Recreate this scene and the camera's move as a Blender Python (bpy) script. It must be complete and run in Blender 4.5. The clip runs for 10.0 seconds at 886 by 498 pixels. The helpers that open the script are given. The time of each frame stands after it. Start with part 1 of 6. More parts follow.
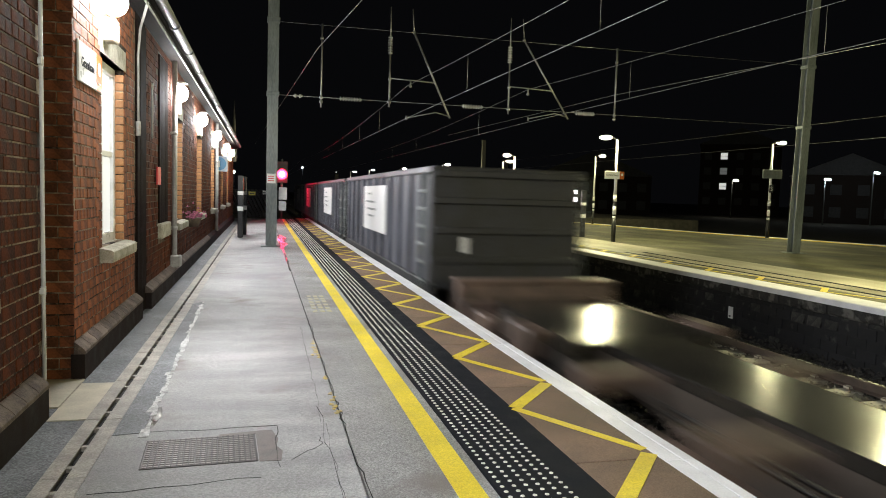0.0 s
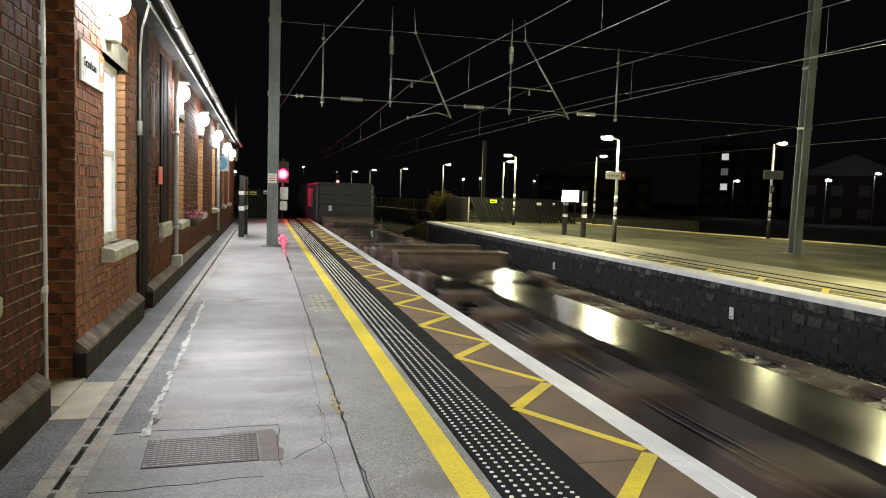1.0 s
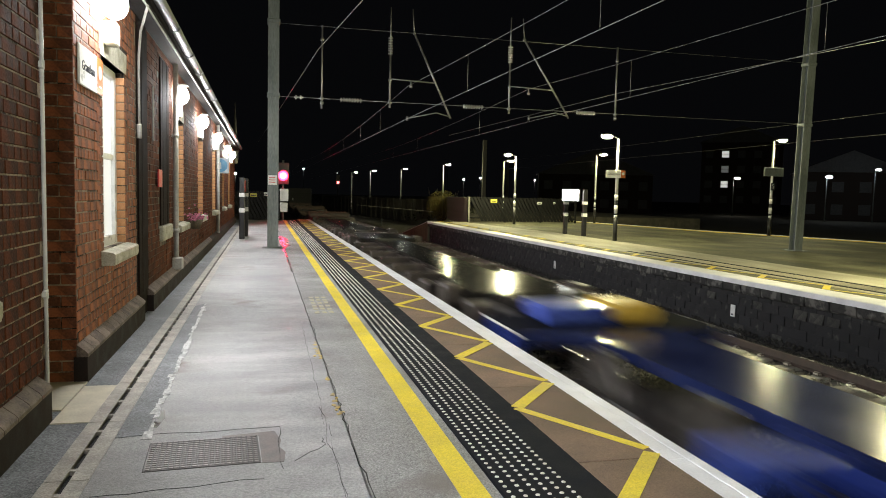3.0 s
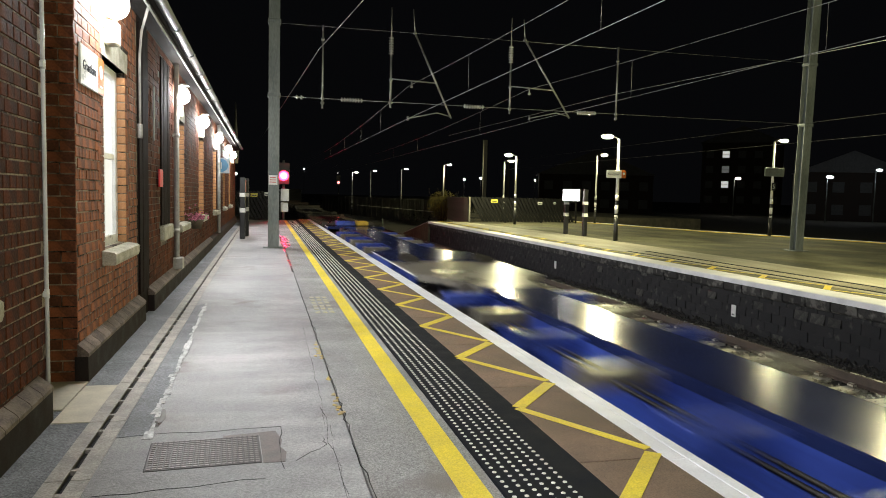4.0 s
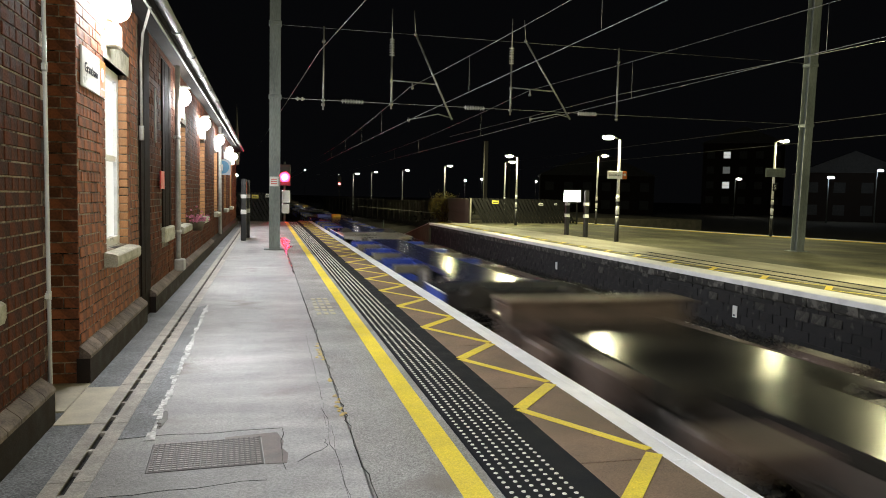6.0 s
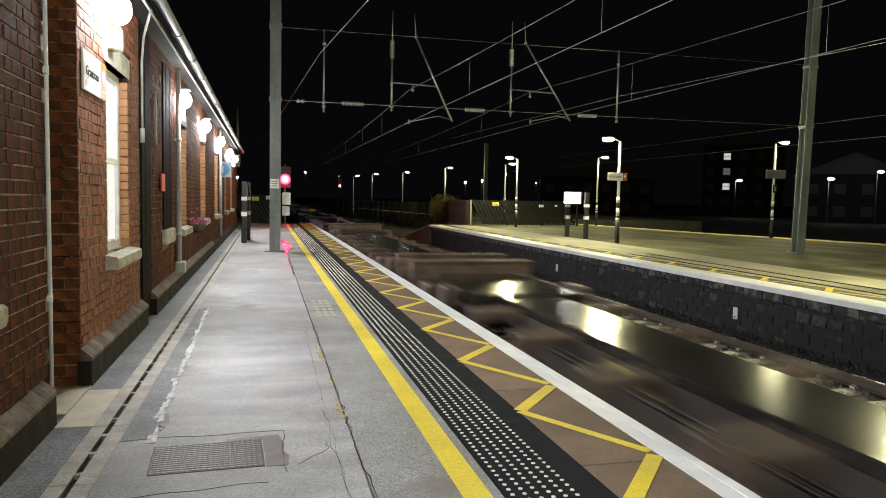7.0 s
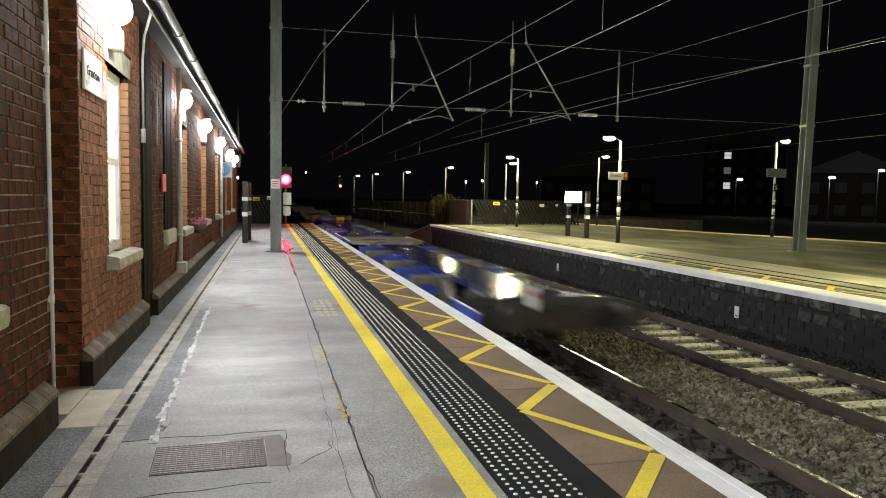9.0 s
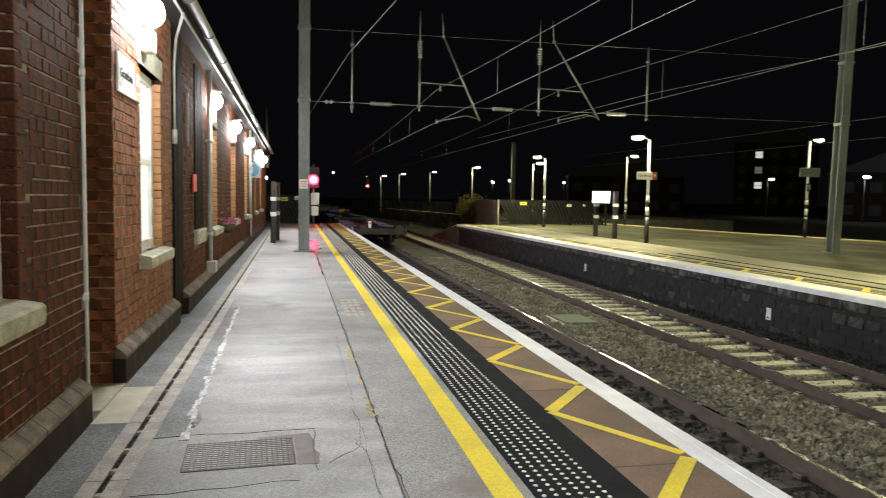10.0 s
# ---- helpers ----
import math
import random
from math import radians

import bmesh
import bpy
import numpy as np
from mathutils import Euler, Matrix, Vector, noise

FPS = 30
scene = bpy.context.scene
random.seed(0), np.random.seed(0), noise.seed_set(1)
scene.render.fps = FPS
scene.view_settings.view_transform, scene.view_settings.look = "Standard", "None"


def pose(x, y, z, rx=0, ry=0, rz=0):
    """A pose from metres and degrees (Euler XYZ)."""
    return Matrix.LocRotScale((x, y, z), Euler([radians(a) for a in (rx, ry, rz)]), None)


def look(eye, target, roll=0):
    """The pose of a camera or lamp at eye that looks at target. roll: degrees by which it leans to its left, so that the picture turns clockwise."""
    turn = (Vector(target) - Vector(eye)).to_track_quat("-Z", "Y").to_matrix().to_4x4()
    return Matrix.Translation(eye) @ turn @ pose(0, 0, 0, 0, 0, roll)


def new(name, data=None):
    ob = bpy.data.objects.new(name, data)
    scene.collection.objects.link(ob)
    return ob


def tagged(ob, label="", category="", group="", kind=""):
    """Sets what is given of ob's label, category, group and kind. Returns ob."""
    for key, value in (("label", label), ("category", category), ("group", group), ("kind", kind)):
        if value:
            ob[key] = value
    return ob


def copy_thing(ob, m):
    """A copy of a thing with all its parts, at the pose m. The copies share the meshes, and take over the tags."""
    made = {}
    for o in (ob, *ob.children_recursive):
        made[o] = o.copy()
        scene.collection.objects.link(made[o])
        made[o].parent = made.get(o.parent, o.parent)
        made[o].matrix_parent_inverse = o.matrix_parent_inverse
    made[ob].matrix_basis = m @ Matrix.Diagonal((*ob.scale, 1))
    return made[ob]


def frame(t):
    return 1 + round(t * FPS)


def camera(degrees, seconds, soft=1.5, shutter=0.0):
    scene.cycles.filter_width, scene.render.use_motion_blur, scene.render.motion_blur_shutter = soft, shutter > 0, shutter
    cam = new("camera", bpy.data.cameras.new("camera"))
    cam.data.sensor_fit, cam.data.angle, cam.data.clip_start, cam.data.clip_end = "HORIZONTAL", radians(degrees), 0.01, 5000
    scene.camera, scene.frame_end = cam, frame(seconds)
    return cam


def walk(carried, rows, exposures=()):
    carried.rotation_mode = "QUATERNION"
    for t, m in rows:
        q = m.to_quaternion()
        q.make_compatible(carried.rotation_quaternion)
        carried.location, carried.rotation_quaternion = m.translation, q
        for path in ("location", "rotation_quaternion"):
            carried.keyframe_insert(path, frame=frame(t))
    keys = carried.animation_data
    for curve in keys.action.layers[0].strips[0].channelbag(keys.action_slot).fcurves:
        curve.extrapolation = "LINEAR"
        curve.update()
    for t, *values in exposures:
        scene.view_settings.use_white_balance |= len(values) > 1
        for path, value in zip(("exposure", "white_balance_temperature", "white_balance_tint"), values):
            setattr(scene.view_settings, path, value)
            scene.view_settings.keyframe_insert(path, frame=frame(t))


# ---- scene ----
LENS = 63.41


def cam_pose(yaw, pitch, roll, x, y, z):
    """Camera pose: yaw to the right of the track, pitch down, roll, and the eye."""
    return pose(x, y, z, 90 - pitch, 0, -yaw) @ pose(0, 0, 0, 0, 0, roll)


cam = camera(LENS, 10.0, soft=0.95, shutter=0.8)
CAMERA_ROWS = [
    (0.0, 14.176, 4.262, 1.732, -2.526, 0.011, 1.530),
    (0.5, 14.125, 4.235, 1.791, -2.525, 0.011, 1.527),
    (1.0, 14.116, 4.255, 1.838, -2.532, 0.008, 1.529),
    (1.5, 14.087, 4.256, 1.779, -2.528, 0.003, 1.531),
    (2.0, 14.088, 4.257, 1.573, -2.524, 0.013, 1.529),
    (2.5, 14.055, 4.264, 1.329, -2.522, 0.005, 1.533),
    (4.0, 14.001, 4.248, 1.332, -2.527, 0.012, 1.530),
    (4.5, 13.987, 4.249, 1.431, -2.527, 0.004, 1.535),
    (5.0, 13.971, 4.255, 1.440, -2.529, 0.008, 1.533),
    (5.5, 13.950, 4.238, 1.324, -2.528, 0.006, 1.531),
    (7.0, 13.885, 4.016, 1.152, -2.533, -0.003, 1.536),
    (7.5, 13.877, 4.030, 1.109, -2.531, -0.007, 1.537),
    (8.0, 13.879, 4.018, 1.000, -2.529, 0.002, 1.531),
    (8.5, 13.836, 4.016, 0.997, -2.532, 0.001, 1.531),
    (9.0, 13.832, 4.033, 1.004, -2.539, 0.005, 1.532),
    (9.5, 13.467, 4.033, 1.061, -2.544, 0.004, 1.531),
    (10.0, 11.719, 4.064, 0.982, -2.548, 0.015, 1.530),
]
walk(cam, [(t, cam_pose(*r)) for t, *r in CAMERA_ROWS], exposures=[(0.0, 1.86), (1.2, 1.77), (9.2, 1.77), (9.6, 1.90), (10.0, 1.91)])

# ---------- night sky, exposure ----------
world = bpy.data.worlds.new("night")
scene.world = world
world.use_nodes = True
wbg = world.node_tree.nodes["Background"]
wbg.inputs[0].default_value = (0.40, 0.42, 0.50, 1)
wbg.inputs[1].default_value = 0.0014

WALL_LAMP_W = 19
WALL_FLOOD_W = 150
POST_LAMP_W = 300
WARM = (0.97, 0.92, 0.50)
COOL = (0.945, 0.97, 1.0)


def point_lamp(name, loc, watts, colour, radius=0.09):
    d = bpy.data.lights.new(name, "POINT")
    d.energy, d.color, d.shadow_soft_size = watts, colour, radius
    o = new(name, d)
    o.location = loc
    return o


def spot_lamp(name, loc, target, watts, colour, angle, radius=0.1, blend=0.5):
    d = bpy.data.lights.new(name, "SPOT")
    d.energy, d.color, d.shadow_soft_size, d.spot_size, d.spot_blend = watts, colour, radius, radians(angle), blend
    o = new(name, d)
    o.matrix_world = look(loc, target)
    return o


# ---------- materials ----------
def mat(name, c1, c2=None, rough=0.6, metal=0.0, scale=6.0, fine=60.0, bump=0.15, rough_var=0.12, emit=None, strength=0.0,
        rnd=0.0, island=0.0, stretch=None, spec=0.5, coords="Object", fw=0.55, wide=0.35, grain=None, big=0.0, speck=None):
    """Principled surface whose colour wanders between c1 and c2 at two scales, with bump and uneven gloss."""
    m = bpy.data.materials.new(name)
    m.use_nodes = True
    nt = m.node_tree
    b = nt.nodes["Principled BSDF"]
    N, L = nt.nodes.new, nt.links.new
    b.inputs["Metallic"].default_value = metal
    b.inputs["Specular IOR Level"].default_value = spec
    c2 = c2 or tuple(v * 0.7 for v in c1)
    tc = N("ShaderNodeTexCoord")
    src = tc.outputs[coords]
    if stretch:
        mp = N("ShaderNodeMapping")
        mp.inputs["Scale"].default_value = stretch
        L(src, mp.inputs[0])
        src = mp.outputs[0]
    n1, n2 = N("ShaderNodeTexNoise"), N("ShaderNodeTexNoise")
    n1.inputs["Scale"].default_value, n1.inputs["Detail"].default_value = scale, 5
    n2.inputs["Scale"].default_value, n2.inputs["Detail"].default_value = fine, 3
    L(src, n1.inputs[0]), L(src, n2.inputs[0])
    add = N("ShaderNodeMath")
    add.operation = "MULTIPLY_ADD"
    L(n2.outputs[0], add.inputs[0])
    add.inputs[1].default_value = fw
    L(n1.outputs[0], add.inputs[2])
    half = N("ShaderNodeMath")
    half.operation = "MULTIPLY"
    half.inputs[1].default_value = 0.5
    L(add.outputs[0], half.inputs[0])
    ramp = N("ShaderNodeValToRGB")
    ramp.color_ramp.elements[0].position, ramp.color_ramp.elements[1].position = 0.25 + 0.25 * fw - wide / 4, 0.25 + 0.25 * fw + wide / 4
    ramp.color_ramp.elements[0].color, ramp.color_ramp.elements[1].color = (*c2, 1), (*c1, 1)
    L(half.outputs[0], ramp.inputs[0])
    col = ramp.outputs[0]
    if rnd or island:
        hsv = N("ShaderNodeHueSaturation")
        mr = N("ShaderNodeMapRange")
        k = rnd or island
        mr.inputs[3].default_value, mr.inputs[4].default_value = 1 - k, 1 + k
        if rnd:
            L(N("ShaderNodeObjectInfo").outputs["Random"], mr.inputs[0])
        else:
            L(N("ShaderNodeNewGeometry").outputs["Random Per Island"], mr.inputs[0])
        L(mr.outputs[0], hsv.inputs["Value"])
        L(col, hsv.inputs["Color"])
        col = hsv.outputs[0]
    if grain:
        vo = N("ShaderNodeTexVoronoi")
        vo.inputs["Scale"].default_value = grain[0]
        L(tc.outputs[coords], vo.inputs["Vector"])
        sp = N("ShaderNodeSeparateColor")
        L(vo.outputs["Color"], sp.inputs[0])
        g = N("ShaderNodeMapRange")
        g.inputs[3].default_value, g.inputs[4].default_value = 1 - grain[1], 1 + grain[1]
        L(sp.outputs[0], g.inputs[0])
        h2 = N("ShaderNodeHueSaturation")
        L(g.outputs[0], h2.inputs["Value"])
        L(col, h2.inputs["Color"])
        col = h2.outputs[0]
    if big:
        n0 = N("ShaderNodeTexNoise")
        n0.inputs["Scale"].default_value, n0.inputs["Detail"].default_value = 0.55, 6
        n0.inputs["Roughness"].default_value = 0.65
        L(tc.outputs[coords], n0.inputs[0])
        g = N("ShaderNodeMapRange")
        g.inputs[1].default_value, g.inputs[2].default_value = 0.35, 0.62
        g.inputs[3].default_value, g.inputs[4].default_value = 1 - big, 1 + big * 0.4
        L(n0.outputs[0], g.inputs[0])
        h3 = N("ShaderNodeHueSaturation")
        L(g.outputs[0], h3.inputs["Value"])
        L(col, h3.inputs["Color"])
        col = h3.outputs[0]
    if speck:
        ns = N("ShaderNodeTexNoise")
        ns.inputs["Scale"].default_value, ns.inputs["Detail"].default_value = speck[0], 4
        L(N("ShaderNodeNewGeometry").outputs["Position"], ns.inputs[0])
        g = N("ShaderNodeMapRange")
        g.inputs[1].default_value, g.inputs[2].default_value = speck[1], speck[1] + 0.12
        L(ns.outputs[0], g.inputs[0])
        mx = N("ShaderNodeMix")
        mx.data_type = "RGBA"
        L(g.outputs[0], mx.inputs[0])
        L(col, mx.inputs[6])
        mx.inputs[7].default_value = (*speck[2], 1)
        col = mx.outputs[2]
    L(col, b.inputs["Base Color"])
    rr = N("ShaderNodeMapRange")
    rr.inputs[1].default_value, rr.inputs[2].default_value = 0.3, 0.7
    rr.inputs[3].default_value, rr.inputs[4].default_value = max(0.02, rough - rough_var), min(1, rough + rough_var)
    L(n1.outputs[0], rr.inputs[0])
    L(rr.outputs[0], b.inputs["Roughness"])
    if bump:
        bp = N("ShaderNodeBump")
        bp.inputs["Strength"].default_value, bp.inputs["Distance"].default_value = bump, 0.01
        L(add.outputs[0], bp.inputs["Height"])
        L(bp.outputs[0], b.inputs["Normal"])
    if emit:
        b.inputs["Emission Color"].default_value = (*emit, 1)
        b.inputs["Emission Strength"].default_value = strength
    return m


def glow(name, colour, strength):
    m = bpy.data.materials.new(name)
    m.use_nodes = True
    b = m.node_tree.nodes["Principled BSDF"]
    b.inputs["Base Color"].default_value = (*[min(0.8, c) for c in colour], 1)
    b.inputs["Emission Color"].default_value = (*colour, 1)
    b.inputs["Emission Strength"].default_value = strength
    return m


M_CONCRETE = mat("platform_concrete", (0.40, 0.395, 0.395), (0.225, 0.222, 0.225), 0.56, scale=1.5, fine=70, bump=0.7, rough_var=0.2, spec=0.45, fw=0.75, wide=0.34, stretch=(0.55, 2.4, 1), grain=(150, 0.24), big=0.36, speck=(1.3, 0.60, (0.20, 0.175, 0.16)))
M_ASPHALT = mat("platform_asphalt", (0.36, 0.352, 0.348), (0.17, 0.166, 0.165), 0.66, scale=1.2, fine=100, bump=0.7, fw=1.0, wide=0.5, spec=0.4, grain=(120, 0.32), big=0.3, speck=(1.0, 0.58, (0.17, 0.15, 0.14)))
M_TARMAC = mat("dark_tarmac", (0.27, 0.285, 0.30), (0.085, 0.092, 0.10), 0.6, scale=2.5, fine=80, bump=0.8, fw=0.9, wide=0.5, spec=0.45, grain=(95, 0.34), big=0.3)
M_CREAM = mat("cream_concrete", (0.62, 0.57, 0.45), (0.46, 0.42, 0.33), 0.7, scale=5, fine=90)
M_DRAIN = mat("drain_concrete", (0.47, 0.435, 0.385), (0.27, 0.25, 0.22), 0.6, scale=5, fine=120, bump=0.3, rnd=0.14, grain=(110, 0.2), big=0.3)
M_BLACK = mat("black_slot", (0.01, 0.01, 0.01), rough=0.9)
M_YELLOW = mat("yellow_road_paint", (0.86, 0.68, 0.05), (0.62, 0.47, 0.04), 0.55, scale=3, fine=120, bump=0.25, fw=1.2, wide=0.7, grain=(120, 0.12), big=0.22)
M_YELLOW_OLD = mat("worn_yellow_paint", (0.60, 0.42, 0.08), (0.33, 0.27, 0.15), 0.6, scale=14, fine=100)
M_WHITE_EDGE = mat("white_edge_paint", (0.85, 0.85, 0.88), (0.70, 0.70, 0.73), 0.5, scale=3, fine=90, bump=0.1, big=0.12)
M_WHITE_WORN = mat("worn_white_paint", (0.66, 0.66, 0.66), (0.26, 0.26, 0.26), 0.5, scale=9, fine=45, fw=1.0, wide=0.35)
M_WET = mat("standing_water_film", (0.16, 0.155, 0.15), (0.09, 0.088, 0.085), 0.24, scale=6, fine=60, bump=0.06, rough_var=0.08, spec=0.8)
M_BROWN = mat("brown_anti_slip", (0.235, 0.158, 0.112), (0.125, 0.085, 0.062), 0.7, scale=2, fine=120, bump=0.35, rnd=0.1, fw=0.8, spec=0.3, grain=(110, 0.14), big=0.22)
M_RUBBER = mat("dark_tactile_mat", (0.011, 0.0125, 0.017), (0.006, 0.007, 0.010), 0.85, spec=0.12, scale=5, fine=160, bump=0.25)
M_STUD = mat("pale_tactile_stud", (0.78, 0.77, 0.70), (0.55, 0.54, 0.48), 0.35, scale=30, fine=200, bump=0.0)
M_IRON = mat("cast_iron_cover", (0.30, 0.27, 0.265), (0.14, 0.12, 0.115), 0.45, metal=0.4, scale=9, fine=120, bump=0.3)
M_RUSTCUT = mat("stained_repair", (0.20, 0.165, 0.155), (0.10, 0.085, 0.08), 0.55, scale=9, fine=120, bump=0.5)
# Mortar colour carries joint shadow, with pale patches for glints on brick edges.
M_MORTAR = mat("shade_and_glint_mortar", (0.34, 0.28, 0.22), (0.022, 0.014, 0.011), 0.9, spec=0.2, scale=2.2, fine=20, bump=0.3, wide=0.2)
M_BRICK = mat("red_brick", (0.30, 0.102, 0.045), (0.13, 0.044, 0.022), 0.75, spec=0.3, scale=5, fine=60, bump=0.7, rnd=0.22, big=0.5)
# Darker brick than the bay's, for the wall stretch before the alcove.
M_BRICK_DARK = mat("dark_brick", (0.115, 0.034, 0.016), (0.038, 0.012, 0.007), 0.8, spec=0.12, scale=4, fine=60, bump=0.8, rnd=0.13, big=0.5)
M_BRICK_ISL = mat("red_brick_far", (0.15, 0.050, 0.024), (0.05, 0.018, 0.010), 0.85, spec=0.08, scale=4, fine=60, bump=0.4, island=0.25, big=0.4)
# Orange reveal brick, its colour raised to hold the lamplight on the jambs.
M_BRICK_LAMPLIT = mat("lamplit_jamb_brick", (0.52, 0.27, 0.12), (0.38, 0.18, 0.08), 0.7, scale=6, fine=80, bump=0.3, rnd=0.14)
M_STONE = mat("weathered_sill_stone", (0.52, 0.49, 0.41), (0.27, 0.26, 0.19), 0.8, scale=9, fine=70, bump=0.4)
# Plinth face colour lowered because little lamplight falls at the wall's foot.
M_PLINTH = mat("shaded_engineering_brick", (0.022, 0.013, 0.011), (0.009, 0.006, 0.006), 0.8, spec=0.25, scale=6, fine=90, bump=0.25, rnd=0.15)
M_PLINTH_CAP = mat("plinth_bullnose", (0.22, 0.175, 0.15), (0.08, 0.06, 0.052), 0.75, spec=0.3, scale=7, fine=80, bump=0.3, rnd=0.15)
M_PAINT_W = mat("white_gloss_paint", (0.80, 0.80, 0.79), (0.68, 0.68, 0.67), 0.35, scale=6, fine=50, bump=0.05)
M_PIPE = mat("grey_pipe_paint", (0.50, 0.49, 0.46), (0.33, 0.32, 0.30), 0.5, scale=8, fine=60)
M_GUTTER = mat("grey_gutter", (0.15, 0.143, 0.135), (0.06, 0.057, 0.053), 0.45, scale=3, fine=50, big=0.3)
# Soffit darkened in its colour, as lamp hoods would keep light off it.
M_SOFFIT_SHADED = mat("shaded_soffit_boards", (0.030, 0.024, 0.020), (0.012, 0.010, 0.009), 0.8, spec=0.1, scale=4, fine=40)
M_STENCIL = mat("faded_stencil_paint", (0.40, 0.35, 0.20), (0.30, 0.29, 0.26), 0.6, scale=14, fine=80, wide=0.2)
M_DARK_DECK = mat("grimy_end_deck", (0.010, 0.011, 0.018), (0.005, 0.005, 0.008), 0.9, scale=2, fine=30, spec=0.04)
M_WELL = mat("navy_wagon_floor", (0.016, 0.026, 0.10), (0.008, 0.012, 0.045), 0.20, scale=1.5, fine=30, bump=0.02, rough_var=0.04, spec=0.42)
M_SLATE = mat("roof_slate", (0.06, 0.06, 0.065), (0.03, 0.03, 0.035), 0.6, scale=4, fine=60)
M_BLIND = mat("white_window_blind", (0.80, 0.80, 0.79), (0.70, 0.70, 0.69), 0.6, bump=0.05)
M_PANE_LIT = glow("frosted_pane_lit_from_inside", (0.93, 0.96, 1.0), 0.15)
# Door paint, also the near-black that stands for shade in wall recesses.
M_DOOR_RECESS = mat("door_and_recess_dark", (0.020, 0.013, 0.011), (0.009, 0.006, 0.006), 0.85, spec=0.06, scale=6)
M_RED = mat("red_notice", (0.65, 0.03, 0.03), (0.5, 0.02, 0.02), 0.4, bump=0)
M_ORANGE = mat("orange_sign", (0.52, 0.13, 0.015), (0.46, 0.11, 0.012), 0.4, bump=0)
M_SIGN = mat("white_sign_enamel", (0.80, 0.80, 0.78), (0.74, 0.74, 0.72), 0.35, bump=0)
M_BLUE_SIGN = mat("blue_sign", (0.10, 0.33, 0.55), (0.08, 0.28, 0.5), 0.4, bump=0)
M_SIGN_BORDER = mat("pale_blue_sign", (0.45, 0.55, 0.62), (0.40, 0.50, 0.58), 0.4, bump=0)
M_INK = mat("dark_ink", (0.02, 0.025, 0.05), rough=0.5, bump=0)
M_GALV = mat("galvanised_steel", (0.25, 0.275, 0.27), (0.13, 0.15, 0.145), 0.55, metal=0.35, scale=3, fine=40, bump=0.1, stretch=(1, 1, 0.2))
M_POST_BLACK = mat("black_post_paint", (0.02, 0.02, 0.022), (0.012, 0.012, 0.014), 0.4)
M_WIRE = mat("overhead_wire", (0.38, 0.38, 0.36), (0.25, 0.25, 0.235), 0.42, metal=0.6, bump=0)
M_PORCELAIN = mat("grey_insulator", (0.55, 0.55, 0.53), (0.45, 0.45, 0.43), 0.25, bump=0)
# Noise drawn out along y puts bands of shadow into the surface colour.
M_SURF2 = mat("sandy_platform_surface", (0.20, 0.19, 0.105), (0.055, 0.052, 0.028), 0.8, scale=0.7, fine=90, bump=0.35, stretch=(1, 0.3, 1), big=0.45)
M_SURF2_PALE = mat("pale_platform_slabs", (0.46, 0.43, 0.33), (0.26, 0.24, 0.17), 0.75, scale=1.6, fine=90, bump=0.2, stretch=(1, 0.3, 1))
M_WALL2 = mat("sooty_block", (0.017, 0.017, 0.019), (0.007, 0.007, 0.008), 0.8, scale=3, fine=60, bump=0.6, island=0.25, speck=(4.5, 0.56, (0.07, 0.068, 0.062)))
M_WALL2_BACK = mat("sooty_wall_joint", (0.016, 0.016, 0.018), (0.008, 0.008, 0.009), 0.85, scale=5, fine=60)
M_CORBEL = mat("mottled_corbel", (0.04, 0.039, 0.037), (0.01, 0.01, 0.01), 0.85, scale=8, fine=60, bump=0.8, island=0.4, speck=(6.0, 0.5, (0.12, 0.115, 0.105)))
M_PATCH = mat("lime_stained_block", (0.07, 0.068, 0.061), (0.014, 0.014, 0.014), 0.85, scale=11, fine=60, bump=0.8, rnd=0.4)
M_RAIL = mat("rusty_rail", (0.10, 0.072, 0.056), (0.05, 0.038, 0.03), 0.7, scale=5, fine=70, bump=0.3)
M_RAILHEAD = mat("polished_rail_head", (0.62, 0.60, 0.56), (0.5, 0.48, 0.45), 0.22, metal=1.0, bump=0)
M_SLEEPER = mat("pale_concrete_sleeper", (0.52, 0.49, 0.40), (0.36, 0.34, 0.27), 0.75, scale=6, fine=80, rnd=0.12)
# Dark sleeper tone: near track, and the distant rows of both tracks.
M_SLEEPER_D = mat("dark_sleeper", (0.085, 0.076, 0.064), (0.045, 0.04, 0.034), 0.8, scale=6, fine=80)
M_BALLAST = mat("mossy_ballast", (0.25, 0.235, 0.175), (0.11, 0.105, 0.075), 0.9, scale=2.0, fine=40, bump=0.4, island=0.45)
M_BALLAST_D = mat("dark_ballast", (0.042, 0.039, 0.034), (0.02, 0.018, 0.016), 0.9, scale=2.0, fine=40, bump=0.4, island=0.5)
M_GROUND = mat("ballast_bed", (0.10, 0.092, 0.068), (0.05, 0.046, 0.034), 0.95, scale=3.0, fine=45, bump=0.8)
M_GREEN_LID = mat("green_hatch", (0.13, 0.17, 0.13), (0.08, 0.10, 0.08), 0.7, scale=6)
M_BOX_GREY = mat("grey_wagon_paint", (0.115, 0.12, 0.145), (0.06, 0.06, 0.072), 0.5, metal=0.1, scale=3, fine=40, stretch=(1, 1, 0.3))
# Wagon ends and solebars take a darker grey than the sides.
M_BOX_END = mat("dark_wagon_end", (0.036, 0.036, 0.039), (0.018, 0.018, 0.018), 0.65, scale=3, fine=40)
M_PANEL = mat("white_wagon_panel", (0.72, 0.72, 0.72), (0.58, 0.58, 0.58), 0.5, scale=2)
M_RUST = mat("rust_brown_wagon", (0.16, 0.105, 0.08), (0.06, 0.042, 0.035), 0.6, scale=3, fine=40)
